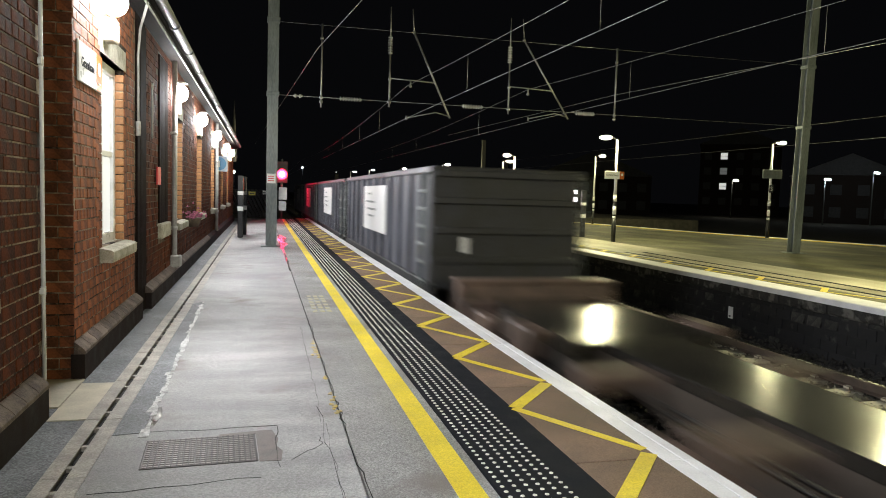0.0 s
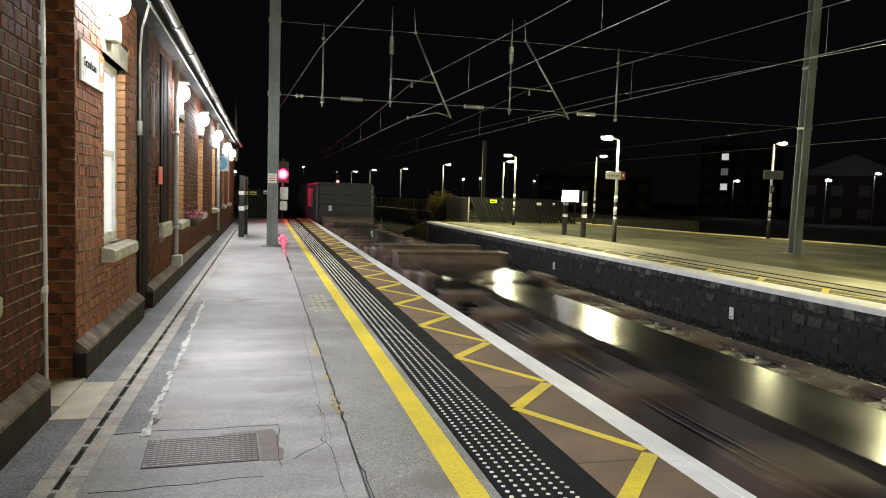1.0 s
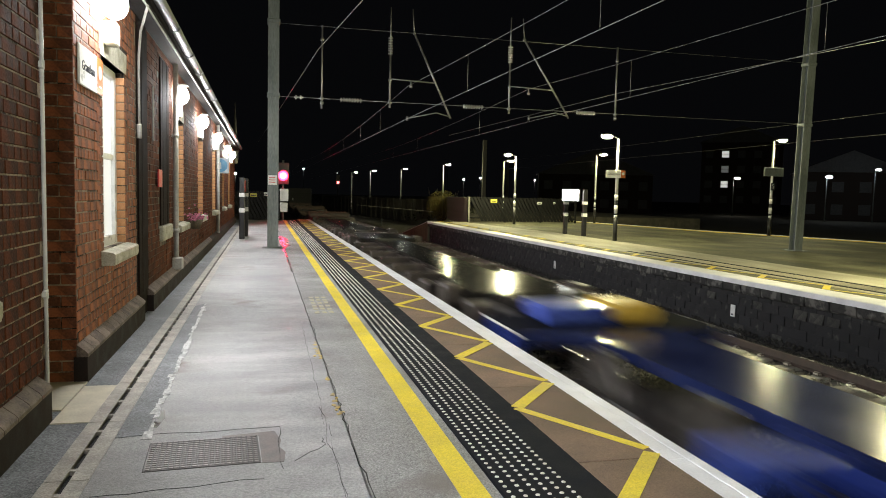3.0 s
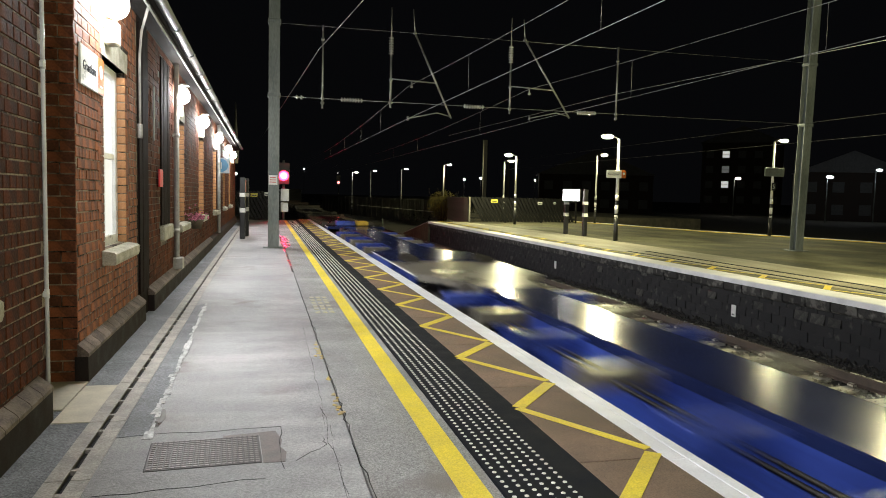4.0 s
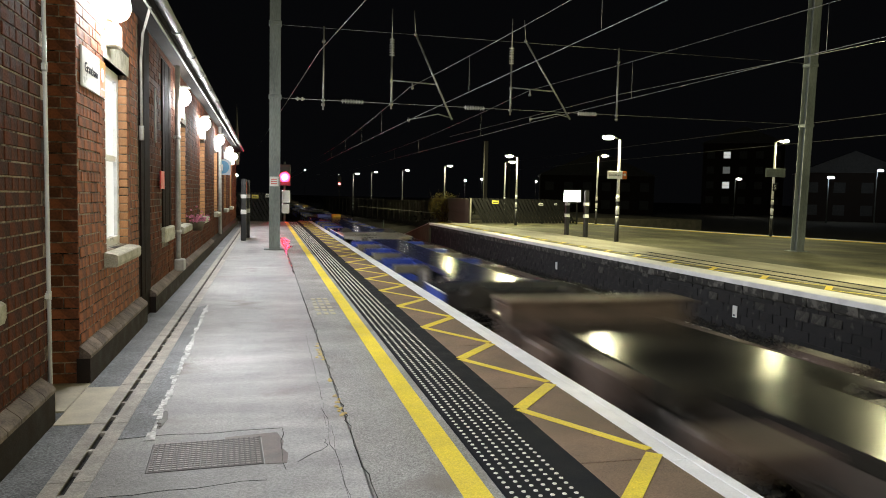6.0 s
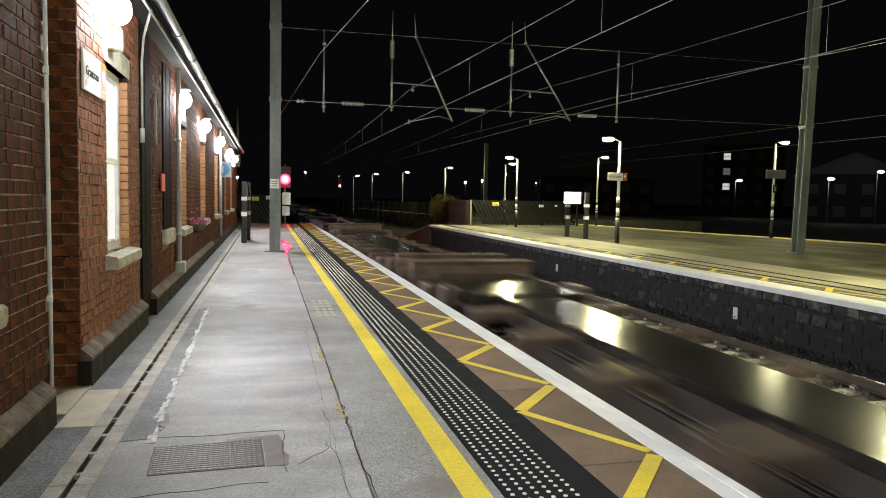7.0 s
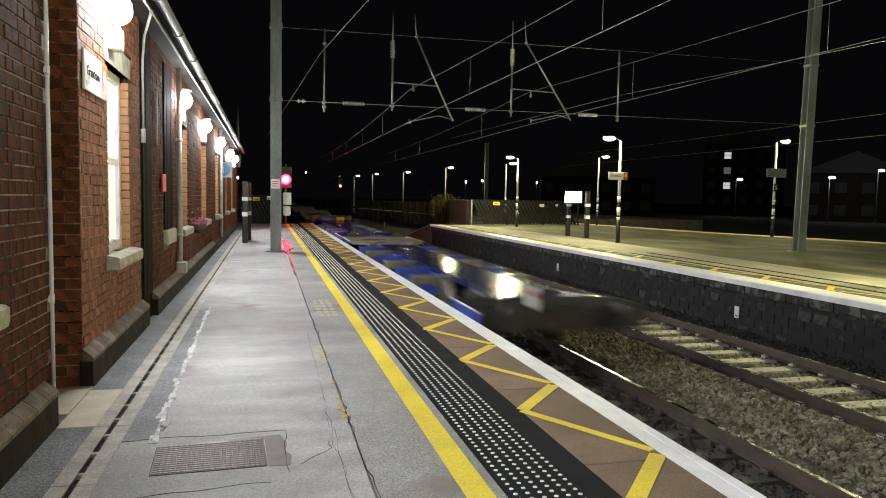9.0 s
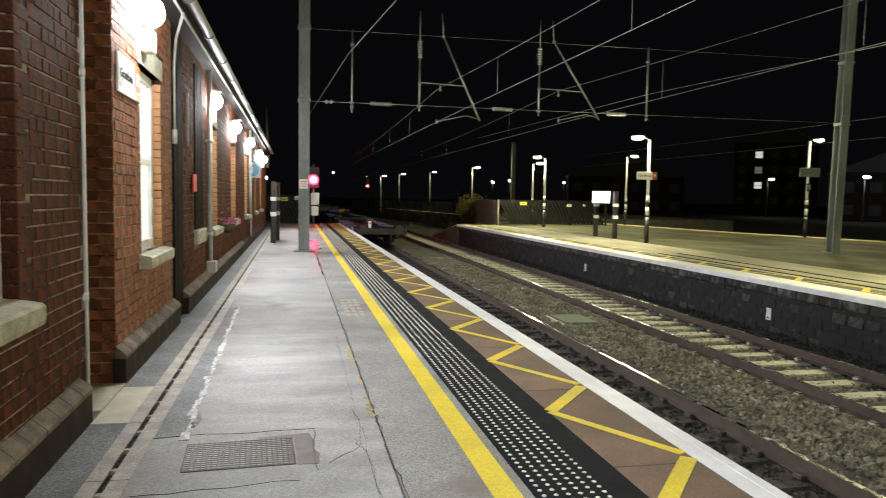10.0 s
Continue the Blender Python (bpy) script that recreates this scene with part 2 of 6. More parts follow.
M_FLAT_DECK = mat("wet_wagon_deck", (0.036, 0.032, 0.026), (0.013, 0.012, 0.011), 0.20, scale=1.2, fine=30, bump=0.02, rough_var=0.04, spec=0.45)
M_FLAT_BLUE = mat("blue_wagon_paint", (0.045, 0.085, 0.42), (0.014, 0.024, 0.13), 0.34, scale=1.0, fine=30, bump=0.05, stretch=(1, 0.4, 1), wide=0.25)
M_DECK_GREY = mat("grey_wagon_deck", (0.22, 0.203, 0.168), (0.12, 0.11, 0.092), 0.34, scale=1.2, fine=30, bump=0.07, rough_var=0.1, spec=0.36)
M_BOGIE = mat("grimy_bogie", (0.045, 0.038, 0.033), (0.016, 0.014, 0.013), 0.6, scale=5)
M_WHEEL = mat("wheel_steel", (0.22, 0.20, 0.18), (0.10, 0.09, 0.08), 0.4, metal=0.8)
M_WAGON_YEL = mat("yellow_wagon_plate", (0.65, 0.42, 0.05), (0.45, 0.28, 0.04), 0.5)
M_FENCE = mat("black_fence", (0.012, 0.012, 0.012), (0.006, 0.006, 0.006), 0.6, spec=0.2)
M_FAR_STEEL = mat("dark_far_steel", (0.03, 0.03, 0.03), (0.02, 0.02, 0.02), 0.7)
M_DARK_IRON = mat("dark_iron", (0.055, 0.048, 0.046), (0.025, 0.022, 0.021), 0.5, metal=0.3, scale=9, fine=120)
# Darker mortar for the long wall past the bay.
M_MORTAR_DARK = mat("dark_mortar", (0.20, 0.17, 0.14), (0.04, 0.032, 0.026), 0.9, spec=0.2, scale=5, fine=90, bump=0.3)
M_FLAT_BLACK = mat("blackened_wagon", (0.085, 0.068, 0.056), (0.028, 0.023, 0.02), 0.5, scale=3, fine=40)
# Weathered boards, brightened in colour for lamplight that misses this fence.
M_BOARDS_LIT = mat("lamplit_weathered_boards", (0.34, 0.32, 0.27), (0.16, 0.15, 0.125), 0.85, stretch=(1, 1, 0.1), scale=8)
M_FENCE_GREY = mat("weathered_boards", (0.11, 0.10, 0.085), (0.06, 0.055, 0.047), 0.8, stretch=(1, 1, 0.1), scale=8)
M_LEAF = mat("autumn_leaf", (0.34, 0.28, 0.07), (0.18, 0.15, 0.04), 0.7, bump=0, island=0.45)
M_TWIG = mat("bare_twig", (0.10, 0.075, 0.05), (0.06, 0.045, 0.03), 0.9)
M_HEDGE = mat("dark_scrub", (0.035, 0.036, 0.018), (0.018, 0.018, 0.01), 0.9, bump=0, island=0.5)
M_FAR_WALL = mat("far_brick_wall", (0.03, 0.02, 0.017), (0.018, 0.012, 0.01), 0.9, scale=0.5)
M_LAMP_ON = glow("lamp_glow_white", (1.0, 0.98, 0.93), 40)
M_LAMP_WARM = glow("lamp_glow_warm", (1.0, 0.93, 0.62), 24)
M_LAMP_FAR = glow("lamp_glow_far", (1.0, 0.95, 0.78), 14)
M_LAMP_BLUE = glow("lamp_glow_bluish", (0.85, 0.95, 1.0), 12)
M_SCREEN = glow("lit_display_face", (1.0, 1.0, 0.97), 3)
M_SIGNAL = glow("red_signal_lens", (1.0, 0.01, 0.03), 9)
M_SIGNAL_CORE = glow("red_signal_core", (1.0, 0.12, 0.18), 4)
M_RED_FAR = glow("far_red_lens", (1.0, 0.08, 0.08), 5)
M_WIN_LIT = glow("lit_far_window", (0.95, 0.97, 0.92), 0.18)
M_WIN_DIM = glow("dim_far_window", (0.8, 0.85, 0.85), 0.03)
M_YEL_SIGN = mat("yellow_notice", (0.75, 0.68, 0.10), (0.65, 0.58, 0.08), 0.5, bump=0)
M_PINK = mat("pink_flower", (0.55, 0.17, 0.28), (0.35, 0.10, 0.18), 0.7, bump=0, island=0.3)


# ---------- mesh helpers ----------
def box(bm, x0, x1, y0, y1, z0, z1, bevel=0.0, mi=0):
    r = bmesh.ops.create_cube(bm, size=1.0)
    vs = r["verts"]
    for v in vs:
        v.co = Vector((x0 + (v.co.x + 0.5) * (x1 - x0), y0 + (v.co.y + 0.5) * (y1 - y0), z0 + (v.co.z + 0.5) * (z1 - z0)))
    fs = {f for v in vs for f in v.link_faces}
    if bevel:
        es = {e for v in vs for e in v.link_edges}
        out = bmesh.ops.bevel(bm, geom=list(es), offset=bevel, segments=1, affect="EDGES", clamp_overlap=True)
        fs = set(out["faces"]) | {f for f in fs if f.is_valid}
    for f in fs:
        f.material_index = mi
    return vs


def cyl(bm, a, b, r0, r1=None, seg=10, mi=0):
    """A capped cylinder or cone from a to b."""
    a, b = Vector(a), Vector(b)
    r1 = r0 if r1 is None else r1
    q = (b - a).to_track_quat("Z", "Y").to_matrix().to_4x4()
    out = bmesh.ops.create_cone(bm, cap_ends=True, segments=seg, radius1=r0, radius2=max(r1, 1e-4), depth=(b - a).length,
                                matrix=Matrix.Translation((a + b) / 2) @ q)
    for f in {f for v in out["verts"] for f in v.link_faces}:
        f.material_index = mi
        f.smooth = len(f.verts) == 4
    return out["verts"]


def ball(bm, c, r, seg=10, squash=(1, 1, 1), mi=0):
    out = bmesh.ops.create_uvsphere(bm, u_segments=seg, v_segments=max(5, seg * 2 // 3), radius=r,
                                    matrix=Matrix.Translation(c) @ Matrix.Diagonal((*squash, 1)))
    for f in {f for v in out["verts"] for f in v.link_faces}:
        f.material_index, f.smooth = mi, True


def prism(bm, pts, y0, y1, mi=0):
    """Extrude an (x, z) outline along y."""
    a = [bm.verts.new((x, y0, z)) for x, z in pts]
    b = [bm.verts.new((x, y1, z)) for x, z in pts]
    n = len(pts)
    fs = [bm.faces.new(a), bm.faces.new(b[::-1])]
    for i in range(n):
        fs.append(bm.faces.new((a[i], b[i], b[(i + 1) % n], a[(i + 1) % n])))
    for f in fs:
        f.material_index = mi


def slab(bm, pts, z0, z1, mi=0):
    """Extrude an (x, y) outline upright."""
    a = [bm.verts.new((x, y, z0)) for x, y in pts]
    b = [bm.verts.new((x, y, z1)) for x, y in pts]
    n = len(pts)
    fs = [bm.faces.new(a[::-1]), bm.faces.new(b)]
    for i in range(n):
        fs.append(bm.faces.new((a[i], a[(i + 1) % n], b[(i + 1) % n], b[i])))
    for f in fs:
        f.material_index = mi


def mesh_of(bm, name, mats):
    bmesh.ops.recalc_face_normals(bm, faces=bm.faces)
    me = bpy.data.meshes.new(name)
    bm.to_mesh(me)
    bm.free()
    for m in mats if isinstance(mats, (list, tuple)) else [mats]:
        me.materials.append(m)
    return me


def part(name, bm, material, parent=None, label="", at=None):
    ob = new(name, mesh_of(bm, name, material))
    if parent:
        ob.parent = parent
    if at is not None:
        ob.matrix_basis = at
    return tagged(ob, label)


def shared(name, me, parent, at):
    ob = new(name, me)
    ob.parent = parent
    ob.matrix_basis = at
    return ob


def thing(name, label, category, group="", kind="", at=None):
    ob = new(name)
    ob.empty_display_size = 0.2
    if at is not None:
        ob.matrix_basis = at
    return tagged(ob, label, category, group, kind)


def word(name, text, size, material, parent, at, depth=0.002):
    """Raised lettering as a mesh."""
    cu = bpy.data.curves.new(name, "FONT")
    cu.body, cu.size, cu.extrude, cu.align_x, cu.align_y = text, size, depth, "CENTER", "CENTER"
    tmp = bpy.data.objects.new(name, cu)
    scene.collection.objects.link(tmp)
    me = bpy.data.meshes.new_from_object(tmp.evaluated_get(bpy.context.evaluated_depsgraph_get()))
    bpy.data.objects.remove(tmp)
    me.materials.clear()
    me.materials.append(material)
    return shared(name, me, parent, at)


def wire(bm, pts, r, seg=5):
    """One connected tube along a polyline."""
    pts = [Vector(p) for p in pts]
    rings = []
    for i, p in enumerate(pts):
        d = (pts[min(i + 1, len(pts) - 1)] - pts[max(i - 1, 0)]).normalized()
        u = d.orthogonal().normalized() if not rings else (u - d * u.dot(d)).normalized()
        v = d.cross(u)
        rings.append([bm.verts.new(p + (u * math.cos(a) + v * math.sin(a)) * r) for a in [2 * math.pi * k / seg for k in range(seg)]])
    for a, b in zip(rings, rings[1:]):
        for k in range(seg):
            bm.faces.new((a[k], a[(k + 1) % seg], b[(k + 1) % seg], b[k])).smooth = True
    bm.faces.new(rings[0][::-1])
    bm.faces.new(rings[-1])


# ---------- ground, tracks ----------
RAIL_TOP, SLEEPER_TOP = -0.915, -1.075
bm = bmesh.new()
slab(bm, [(-900, -700), (900, -700), (900, 1500), (-900, 1500)], -1.6, -1.14)
ground = tagged(part("ground", bm, M_GROUND), "dark ballast and earth ground around the tracks", "ground", kind="structure")

RAIL_PROFILE = [(-0.07, -0.159), (0.07, -0.159), (0.07, -0.148), (0.012, -0.125), (0.012, -0.045), (0.035, -0.038), (0.035, -0.004),
                (0.028, 0), (-0.028, 0), (-0.035, -0.004), (-0.035, -0.038), (-0.012, -0.045), (-0.012, -0.125), (-0.07, -0.148)]


def railway_track(xc, pale, label):
    tr = thing("railway_track", label, "railway track", "tracks between the platforms")
    for sx in (-0.7525, 0.7525):
        bm = bmesh.new()
        prism(bm, [(xc + sx + x, RAIL_TOP + z) for x, z in RAIL_PROFILE], -60, 420)
        rail = part("rail", bm, M_RAIL, tr, "rusty steel rail with a bright worn top")
        bm = bmesh.new()
        box(bm, xc + sx - 0.026, xc + sx + 0.030, -60, 420, RAIL_TOP - 0.001, RAIL_TOP + 0.003)
        part("running_surface", bm, M_RAILHEAD, rail)
    bm = bmesh.new()
    prism(bm, [(-1.25, 0), (1.25, 0), (1.22, 0.09), (0.55, 0.06), (-0.55, 0.06), (-1.22, 0.09)], -0.13, 0.13)
    for sx in (-0.7525, 0.7525):
        for o in (-0.11, 0.11):
            box(bm, sx + o - 0.035, sx + o + 0.035, -0.06, 0.06, 0.085, 0.135, 0.01, 1)
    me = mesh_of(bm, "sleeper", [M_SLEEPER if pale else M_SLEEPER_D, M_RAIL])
    for i in range(130):
        shared("sleeper", me, tr, Matrix.Translation((xc, -2.6 + 0.65 * i, SLEEPER_TOP - 0.09)))
    bm = bmesh.new()
    for i in range(240):
        box(bm, xc - 1.25, xc + 1.25, 81.9 + 0.65 * i, 82.15 + 0.65 * i, -1.16, -1.08)
    tagged(part("distant_sleeper_row", bm, M_SLEEPER_D, tr), kind="stuff")
    return tr


TRACK_1, TRACK_2 = 1.53, 5.06
railway_track(TRACK_1, False, "near railway track with dark sleepers on dark ballast")
railway_track(TRACK_2, True, "far railway track with pale concrete sleepers")

rng = np.random.default_rng(7)
OCT = np.array([(1, 0, 0), (-1, 0, 0), (0, 1, 0), (0, -1, 0), (0, 0, 1), (0, 0, -1)], float)
OCT_F = [(0, 2, 4), (2, 1, 4), (1, 3, 4), (3, 0, 4), (2, 0, 5), (1, 2, 5), (3, 1, 5), (0, 3, 5)]


def stones(name, n, area, zfun, size, material, label):
    """Loose angular stones strewn over (x0, x1, y0, y1); denser towards small y."""
    x0, x1, y0, y1 = area
    verts, faces = [], []
    for i in range(n):
        x = rng.uniform(x0, x1)
        y = y0 + (y1 - y0) * rng.uniform() ** 1.7
        s = size * rng.uniform(0.6, 1.35)
        q = Euler(rng.uniform(0, 6.28, 3)).to_matrix()
        sc = s * rng.uniform(0.6, 1.1, 3)
        pts = (OCT * sc + rng.normal(0, 0.18 * s, (6, 3))) @ np.array(q)
        verts.extend((pts + (x, y, zfun(x))).tolist())
        faces.extend([(a + 6 * i, b + 6 * i, c + 6 * i) for a, b, c in OCT_F])
    me = bpy.data.meshes.new(name)
    me.from_pydata(verts, [], faces)
    me.materials.append(material)
    return tagged(new(name, me), label, "ballast", kind="stuff")


def six_foot(x):
    t = min(1, max(0, (x - 2.35) / 0.35)) * min(1, max(0, (4.25 - x) / 0.35))
    return -1.13 + 0.14 * t


bm = bmesh.new()
prism(bm, [(2.32, -1.14), (4.26, -1.14), (3.95, -1.01), (2.65, -1.01)], -60, 420)
tagged(part("ballast_ridge", bm, M_GROUND), "raised ballast strip between the two tracks", "ballast", kind="structure")
stones("ballast_stones", 15000, (2.36, 4.24, 3.0, 30), six_foot, 0.036, M_BALLAST, "mossy loose ballast stones between the tracks")
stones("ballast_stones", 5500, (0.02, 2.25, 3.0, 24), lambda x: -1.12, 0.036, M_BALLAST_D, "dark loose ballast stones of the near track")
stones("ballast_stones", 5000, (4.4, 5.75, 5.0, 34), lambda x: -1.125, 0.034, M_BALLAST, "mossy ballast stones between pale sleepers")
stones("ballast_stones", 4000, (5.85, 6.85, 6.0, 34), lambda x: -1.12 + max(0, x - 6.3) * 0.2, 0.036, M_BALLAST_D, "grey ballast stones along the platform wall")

# trackside hatch between the tracks
hatch = thing("cable_hatch", "flat green trackside hatch lying in the ballast", "hatch", at=Matrix.Translation((3.19, 14.1, -0.99)))
bm = bmesh.new()
box(bm, -0.34, 0.36, -0.5, 0.5, -0.05, 0.045, 0.012)
part("lid", bm, M_GREEN_LID, hatch)
bm = bmesh.new()
box(bm, -0.43, -0.345, -0.54, 0.54, -0.05, 0.02, 0.01)
part("kerb_strip", bm, M_SLEEPER, hatch, "pale concrete kerb strip")

# ---------- near platform ----------
P1_END = 40.0
bm = bmesh.new()
prism(bm, [(-12, -1.5), (-0.14, -1.5), (-0.14, -0.16), (0.0, -0.16), (0.0, -0.03), (-3.41, -0.03), (-12, -0.03)], -60, P1_END)
platform_1 = tagged(part("platform_1", bm, M_CONCRETE), "long concrete station platform beside the near track", "platform", kind="structure")
bm = bmesh.new()
prism(bm, [(-3.41, -0.03), (-2.0, -0.03), (-2.0, 0.0), (-3.41, 0.0)], -60, P1_END)
part("concrete_paving", bm, M_CONCRETE, platform_1, "smooth damp grey concrete paving")
bm = bmesh.new()
prism(bm, [(-1.985, -0.03), (-1.33, -0.03), (-1.33, -0.002), (-1.985, -0.002)], -60, P1_END)
part("asphalt_paving", bm, M_ASPHALT, platform_1, "rough grey asphalt strip")
bm = bmesh.new()
prism(bm, [(-4.3, -0.03), (-3.63, -0.03), (-3.63, -0.004), (-4.3, -0.004)], -60, P1_END)
part("tarmac_strip", bm, M_TARMAC, platform_1, "dark tarmac strip by the wall")
bm = bmesh.new()
slab(bm, [(-3.405, 4.66), (-3.235, 4.69), (-3.30, 10.1), (-3.405, 9.9)], -0.002, 0.004)
part("tarmac_patch", bm, M_TARMAC, platform_1, "dark tarmac repair patch")
bm = bmesh.new()
box(bm, -3.865, -3.632, 5.02, 5.95, -0.004, 0.003)
part("entrance_slab", bm, M_CREAM, platform_1, "pale cream concrete slab")
bm = bmesh.new()
prism(bm, [(-1.54, -0.002), (-1.39, -0.002), (-1.39, 0.003), (-1.54, 0.003)], -60, P1_END)
part("yellow_line", bm, M_YELLOW, platform_1, "continuous yellow safety line")
bm = bmesh.new()
prism(bm, [(-1.32, -0.03), (-0.745, -0.03), (-0.745, 0.001), (-1.32, 0.001)], -60, P1_END)
part("dark_band", bm, M_RUBBER, platform_1, "dark band under the tactile mats")
# worn paint and cracks
rc = random.Random(5)
bm = bmesh.new()
y = 4.6
while y < 10.05:
    d = rc.uniform(0.08, 0.2)
    xm = -3.228 - 0.0125 * (y - 4.6) + rc.uniform(-0.014, 0.014)
    w = rc.uniform(0.014, 0.04)
    if rc.random() < 0.16:
        y += d * 0.4
        continue
    slab(bm, [(xm - w * rc.uniform(0.5, 1), y), (xm + w * rc.uniform(0.4, 1), y + rc.uniform(0, 0.02)), (xm + w * rc.uniform(0.3, 0.9), y + d), (xm - w * rc.uniform(0.4, 0.9), y + d)], 0.0005, 0.006)
    y += d
part("worn_white_line", bm, M_WHITE_WORN, platform_1, "flaking white paint line")
bm = bmesh.new()
slab(bm, [(-3.215, 4.72), (-3.185, 4.86), (-3.165, 5.02), (-3.18, 5.16), (-3.205, 5.28), (-3.225, 5.1), (-3.222, 4.9)], 0.0004, 0.0026)
part("broken_edge", bm, M_WET, platform_1, "dark broken-out edge of the concrete")
bm = bmesh.new()
for y0, n, dy in ((4.82, 12, 0.6), (5.85, 4, 0.3), (6.5, 16, 0.9)):
    for i in range(n):
        yy = y0 + rc.uniform(0, dy)
        s = rc.uniform(0.012, 0.03)
        xx = -2.01 + rc.gauss(0, 0.013)
        n = rc.randint(5, 7)
        slab(bm, [(xx + s * rc.uniform(0.4, 1) * math.cos(6.283 * k / n), yy + 1.8 * s * rc.uniform(0.4, 1) * math.sin(6.283 * k / n)) for k in range(n)], 0.0005, 0.0035)
part("worn_yellow_flecks", bm, M_YELLOW_OLD, platform_1, "flecks of worn yellow paint")
bm = bmesh.new()
for r in range(3):
    for i in range(6):
        xx, yy = -1.86 + r * 0.09, 9.2 + i * 0.26 + rc.uniform(-0.03, 0.03)
        box(bm, xx - 0.03, xx + 0.03, yy, yy + 0.17, -0.002, 0.0008)
part("faded_stencil", bm, M_STENCIL, platform_1, "faded yellow stencil marks")


def crack(x0, y0, x1, y1, w, wob):
    bm = bmesh.new()
    n = max(4, int(math.hypot(x1 - x0, y1 - y0) / 0.12))
    px, py = x0, y0
    nx, ny = (y1 - y0), -(x1 - x0)
    l = math.hypot(nx, ny)
    nx, ny = nx / l, ny / l
    pts = []
    for i in range(n + 1):
        k = i / n
        o = rc.uniform(-wob, wob)
        pts.append((x0 + (x1 - x0) * k + nx * o, y0 + (y1 - y0) * k + ny * o, w * rc.uniform(0.3, 1.0)))
    for a, b in zip(pts, pts[1:]):
        slab(bm, [(a[0] - nx * a[2], a[1] - ny * a[2]), (a[0] + nx * a[2], a[1] + ny * a[2]), (b[0] + nx * b[2], b[1] + ny * b[2]), (b[0] - nx * b[2], b[1] - ny * b[2])], 0.0003, 0.0022)
    return part("crack", bm, M_BLACK, platform_1, "thin dark crack in the paving")


crack(-1.988, 2.5, -1.988, 9.5, 0.0042, 0.016)
crack(-1.988, 9.5, -1.988, 39, 0.0035, 0.012)
crack(-3.0, 3.80, -2.52, 3.865, 0.002, 0.014)
crack(-3.22, 4.69, -2.42, 4.705, 0.0022, 0.016)
crack(-2.42, 4.70, -2.43, 3.98, 0.003, 0.016)
crack(-3.41, 4.67, -3.22, 4.69, 0.002, 0.006)
crack(-3.36, 3.77, -3.0, 3.80, 0.0028, 0.012)
crack(-2.13, 4.7, -2.09, 8.2, 0.0012, 0.012)
crack(-2.12, 2.6, -2.13, 5.1, 0.0013, 0.02)
crack(-2.36, 4.1, -2.16, 4.32, 0.002, 0.02)
crack(-2.16, 4.32, -2.17, 4.45, 0.0018, 0.01)
crack(-2.12, 3.2, -2.11, 4.7, 0.0012, 0.012)

bm = bmesh.new()
pts_l, pts_r = [], []
for k in range(20):
    y = 14.0 + k * 0.6
    pts_l.append((-2.01 - rc.uniform(0.0, 0.025) - (0.03 if y > 19 else 0), y))
    pts_r.append((-1.985 + rc.uniform(0.0, 0.02) + (0.25 * rc.random() if y > 20.5 else 0), y))
slab(bm, pts_r + pts_l[::-1], 0.0004, 0.0016)
part("wet_strip", bm, M_WET, platform_1, "shiny wet strip along the joint")

# drain channel with slot
bm = bmesh.new()
prism(bm, [(-3.63, -0.03), (-3.54, -0.03), (-3.54, 0.004), (-3.63, 0.004)], 0.004, 0.996)
prism(bm, [(-3.505, -0.03), (-3.41, -0.03), (-3.41, 0.004), (-3.505, 0.004)], 0.004, 0.996)
prism(bm, [(-3.54, -0.03), (-3.505, -0.03), (-3.505, -0.025), (-3.54, -0.025)], 0, 1, 1)
for k in range(3):
    box(bm, -3.545, -3.50, 0.15 + 0.33 * k, 0.185 + 0.33 * k, -0.03, 0.0)
me = mesh_of(bm, "drain_block", [M_DRAIN, M_BLACK])
for i in range(-6, 40):
    shared("drain_block", me, platform_1, Matrix.Translation((0, i, 0)))

# brown edge slabs, white nosing, yellow zigzag
bm = bmesh.new()
box(bm, -0.743, -0.197, 0.005, 1.645, -0.03, 0.0, 0.003)
me = mesh_of(bm, "edge_slab", [M_BROWN])
for i in range(-6, 24):
    shared("edge_slab", me, platform_1, Matrix.Translation((0, 3.76 + 1.65 * i - 1.65, 0)))
bm = bmesh.new()
prism(bm, [(-0.195, -0.03), (0.008, -0.03), (0.008, -0.006), (0.0, 0.003), (-0.07, 0.003), (-0.075, -0.001), (-0.085, -0.001), (-0.09, 0.003), (-0.195, 0.003)], 0.003, 1.647)
me = mesh_of(bm, "nosing", [M_WHITE_EDGE])
for i in range(-6, 24):
    shared("nosing", me, platform_1, Matrix.Translation((0, 3.70 + 1.65 * i - 1.65, 0)))


def stripe(bm, a, b, w, z0=0.0005, z1=0.004):
    d = Vector((b[0] - a[0], b[1] - a[1])).normalized()
    n = Vector((-d.y, d.x)) * w / 2
    slab(bm, [(a[0] - n.x, a[1] - n.y), (b[0] - n.x, b[1] - n.y), (b[0] + n.x, b[1] + n.y), (a[0] + n.x, a[1] + n.y)], z0, z1)


bm = bmesh.new()
stripe(bm, (-0.222, 0.035), (-0.735, 0.97), 0.072)
stripe(bm, (-0.722, 0.99), (-0.228, 1.60), 0.10, 0.0008, 0.0044)
me = mesh_of(bm, "zigzag", [M_YELLOW])
for i in range(-5, 23):
    shared("zigzag", me, platform_1, Matrix.Translation((0, 3.87 + 1.64 * i, 0)))

# tactile mats with six rows of studs
bm = bmesh.new()
box(bm, -0.198, 0.198, -0.1985, 0.1985, -0.002, 0.004)
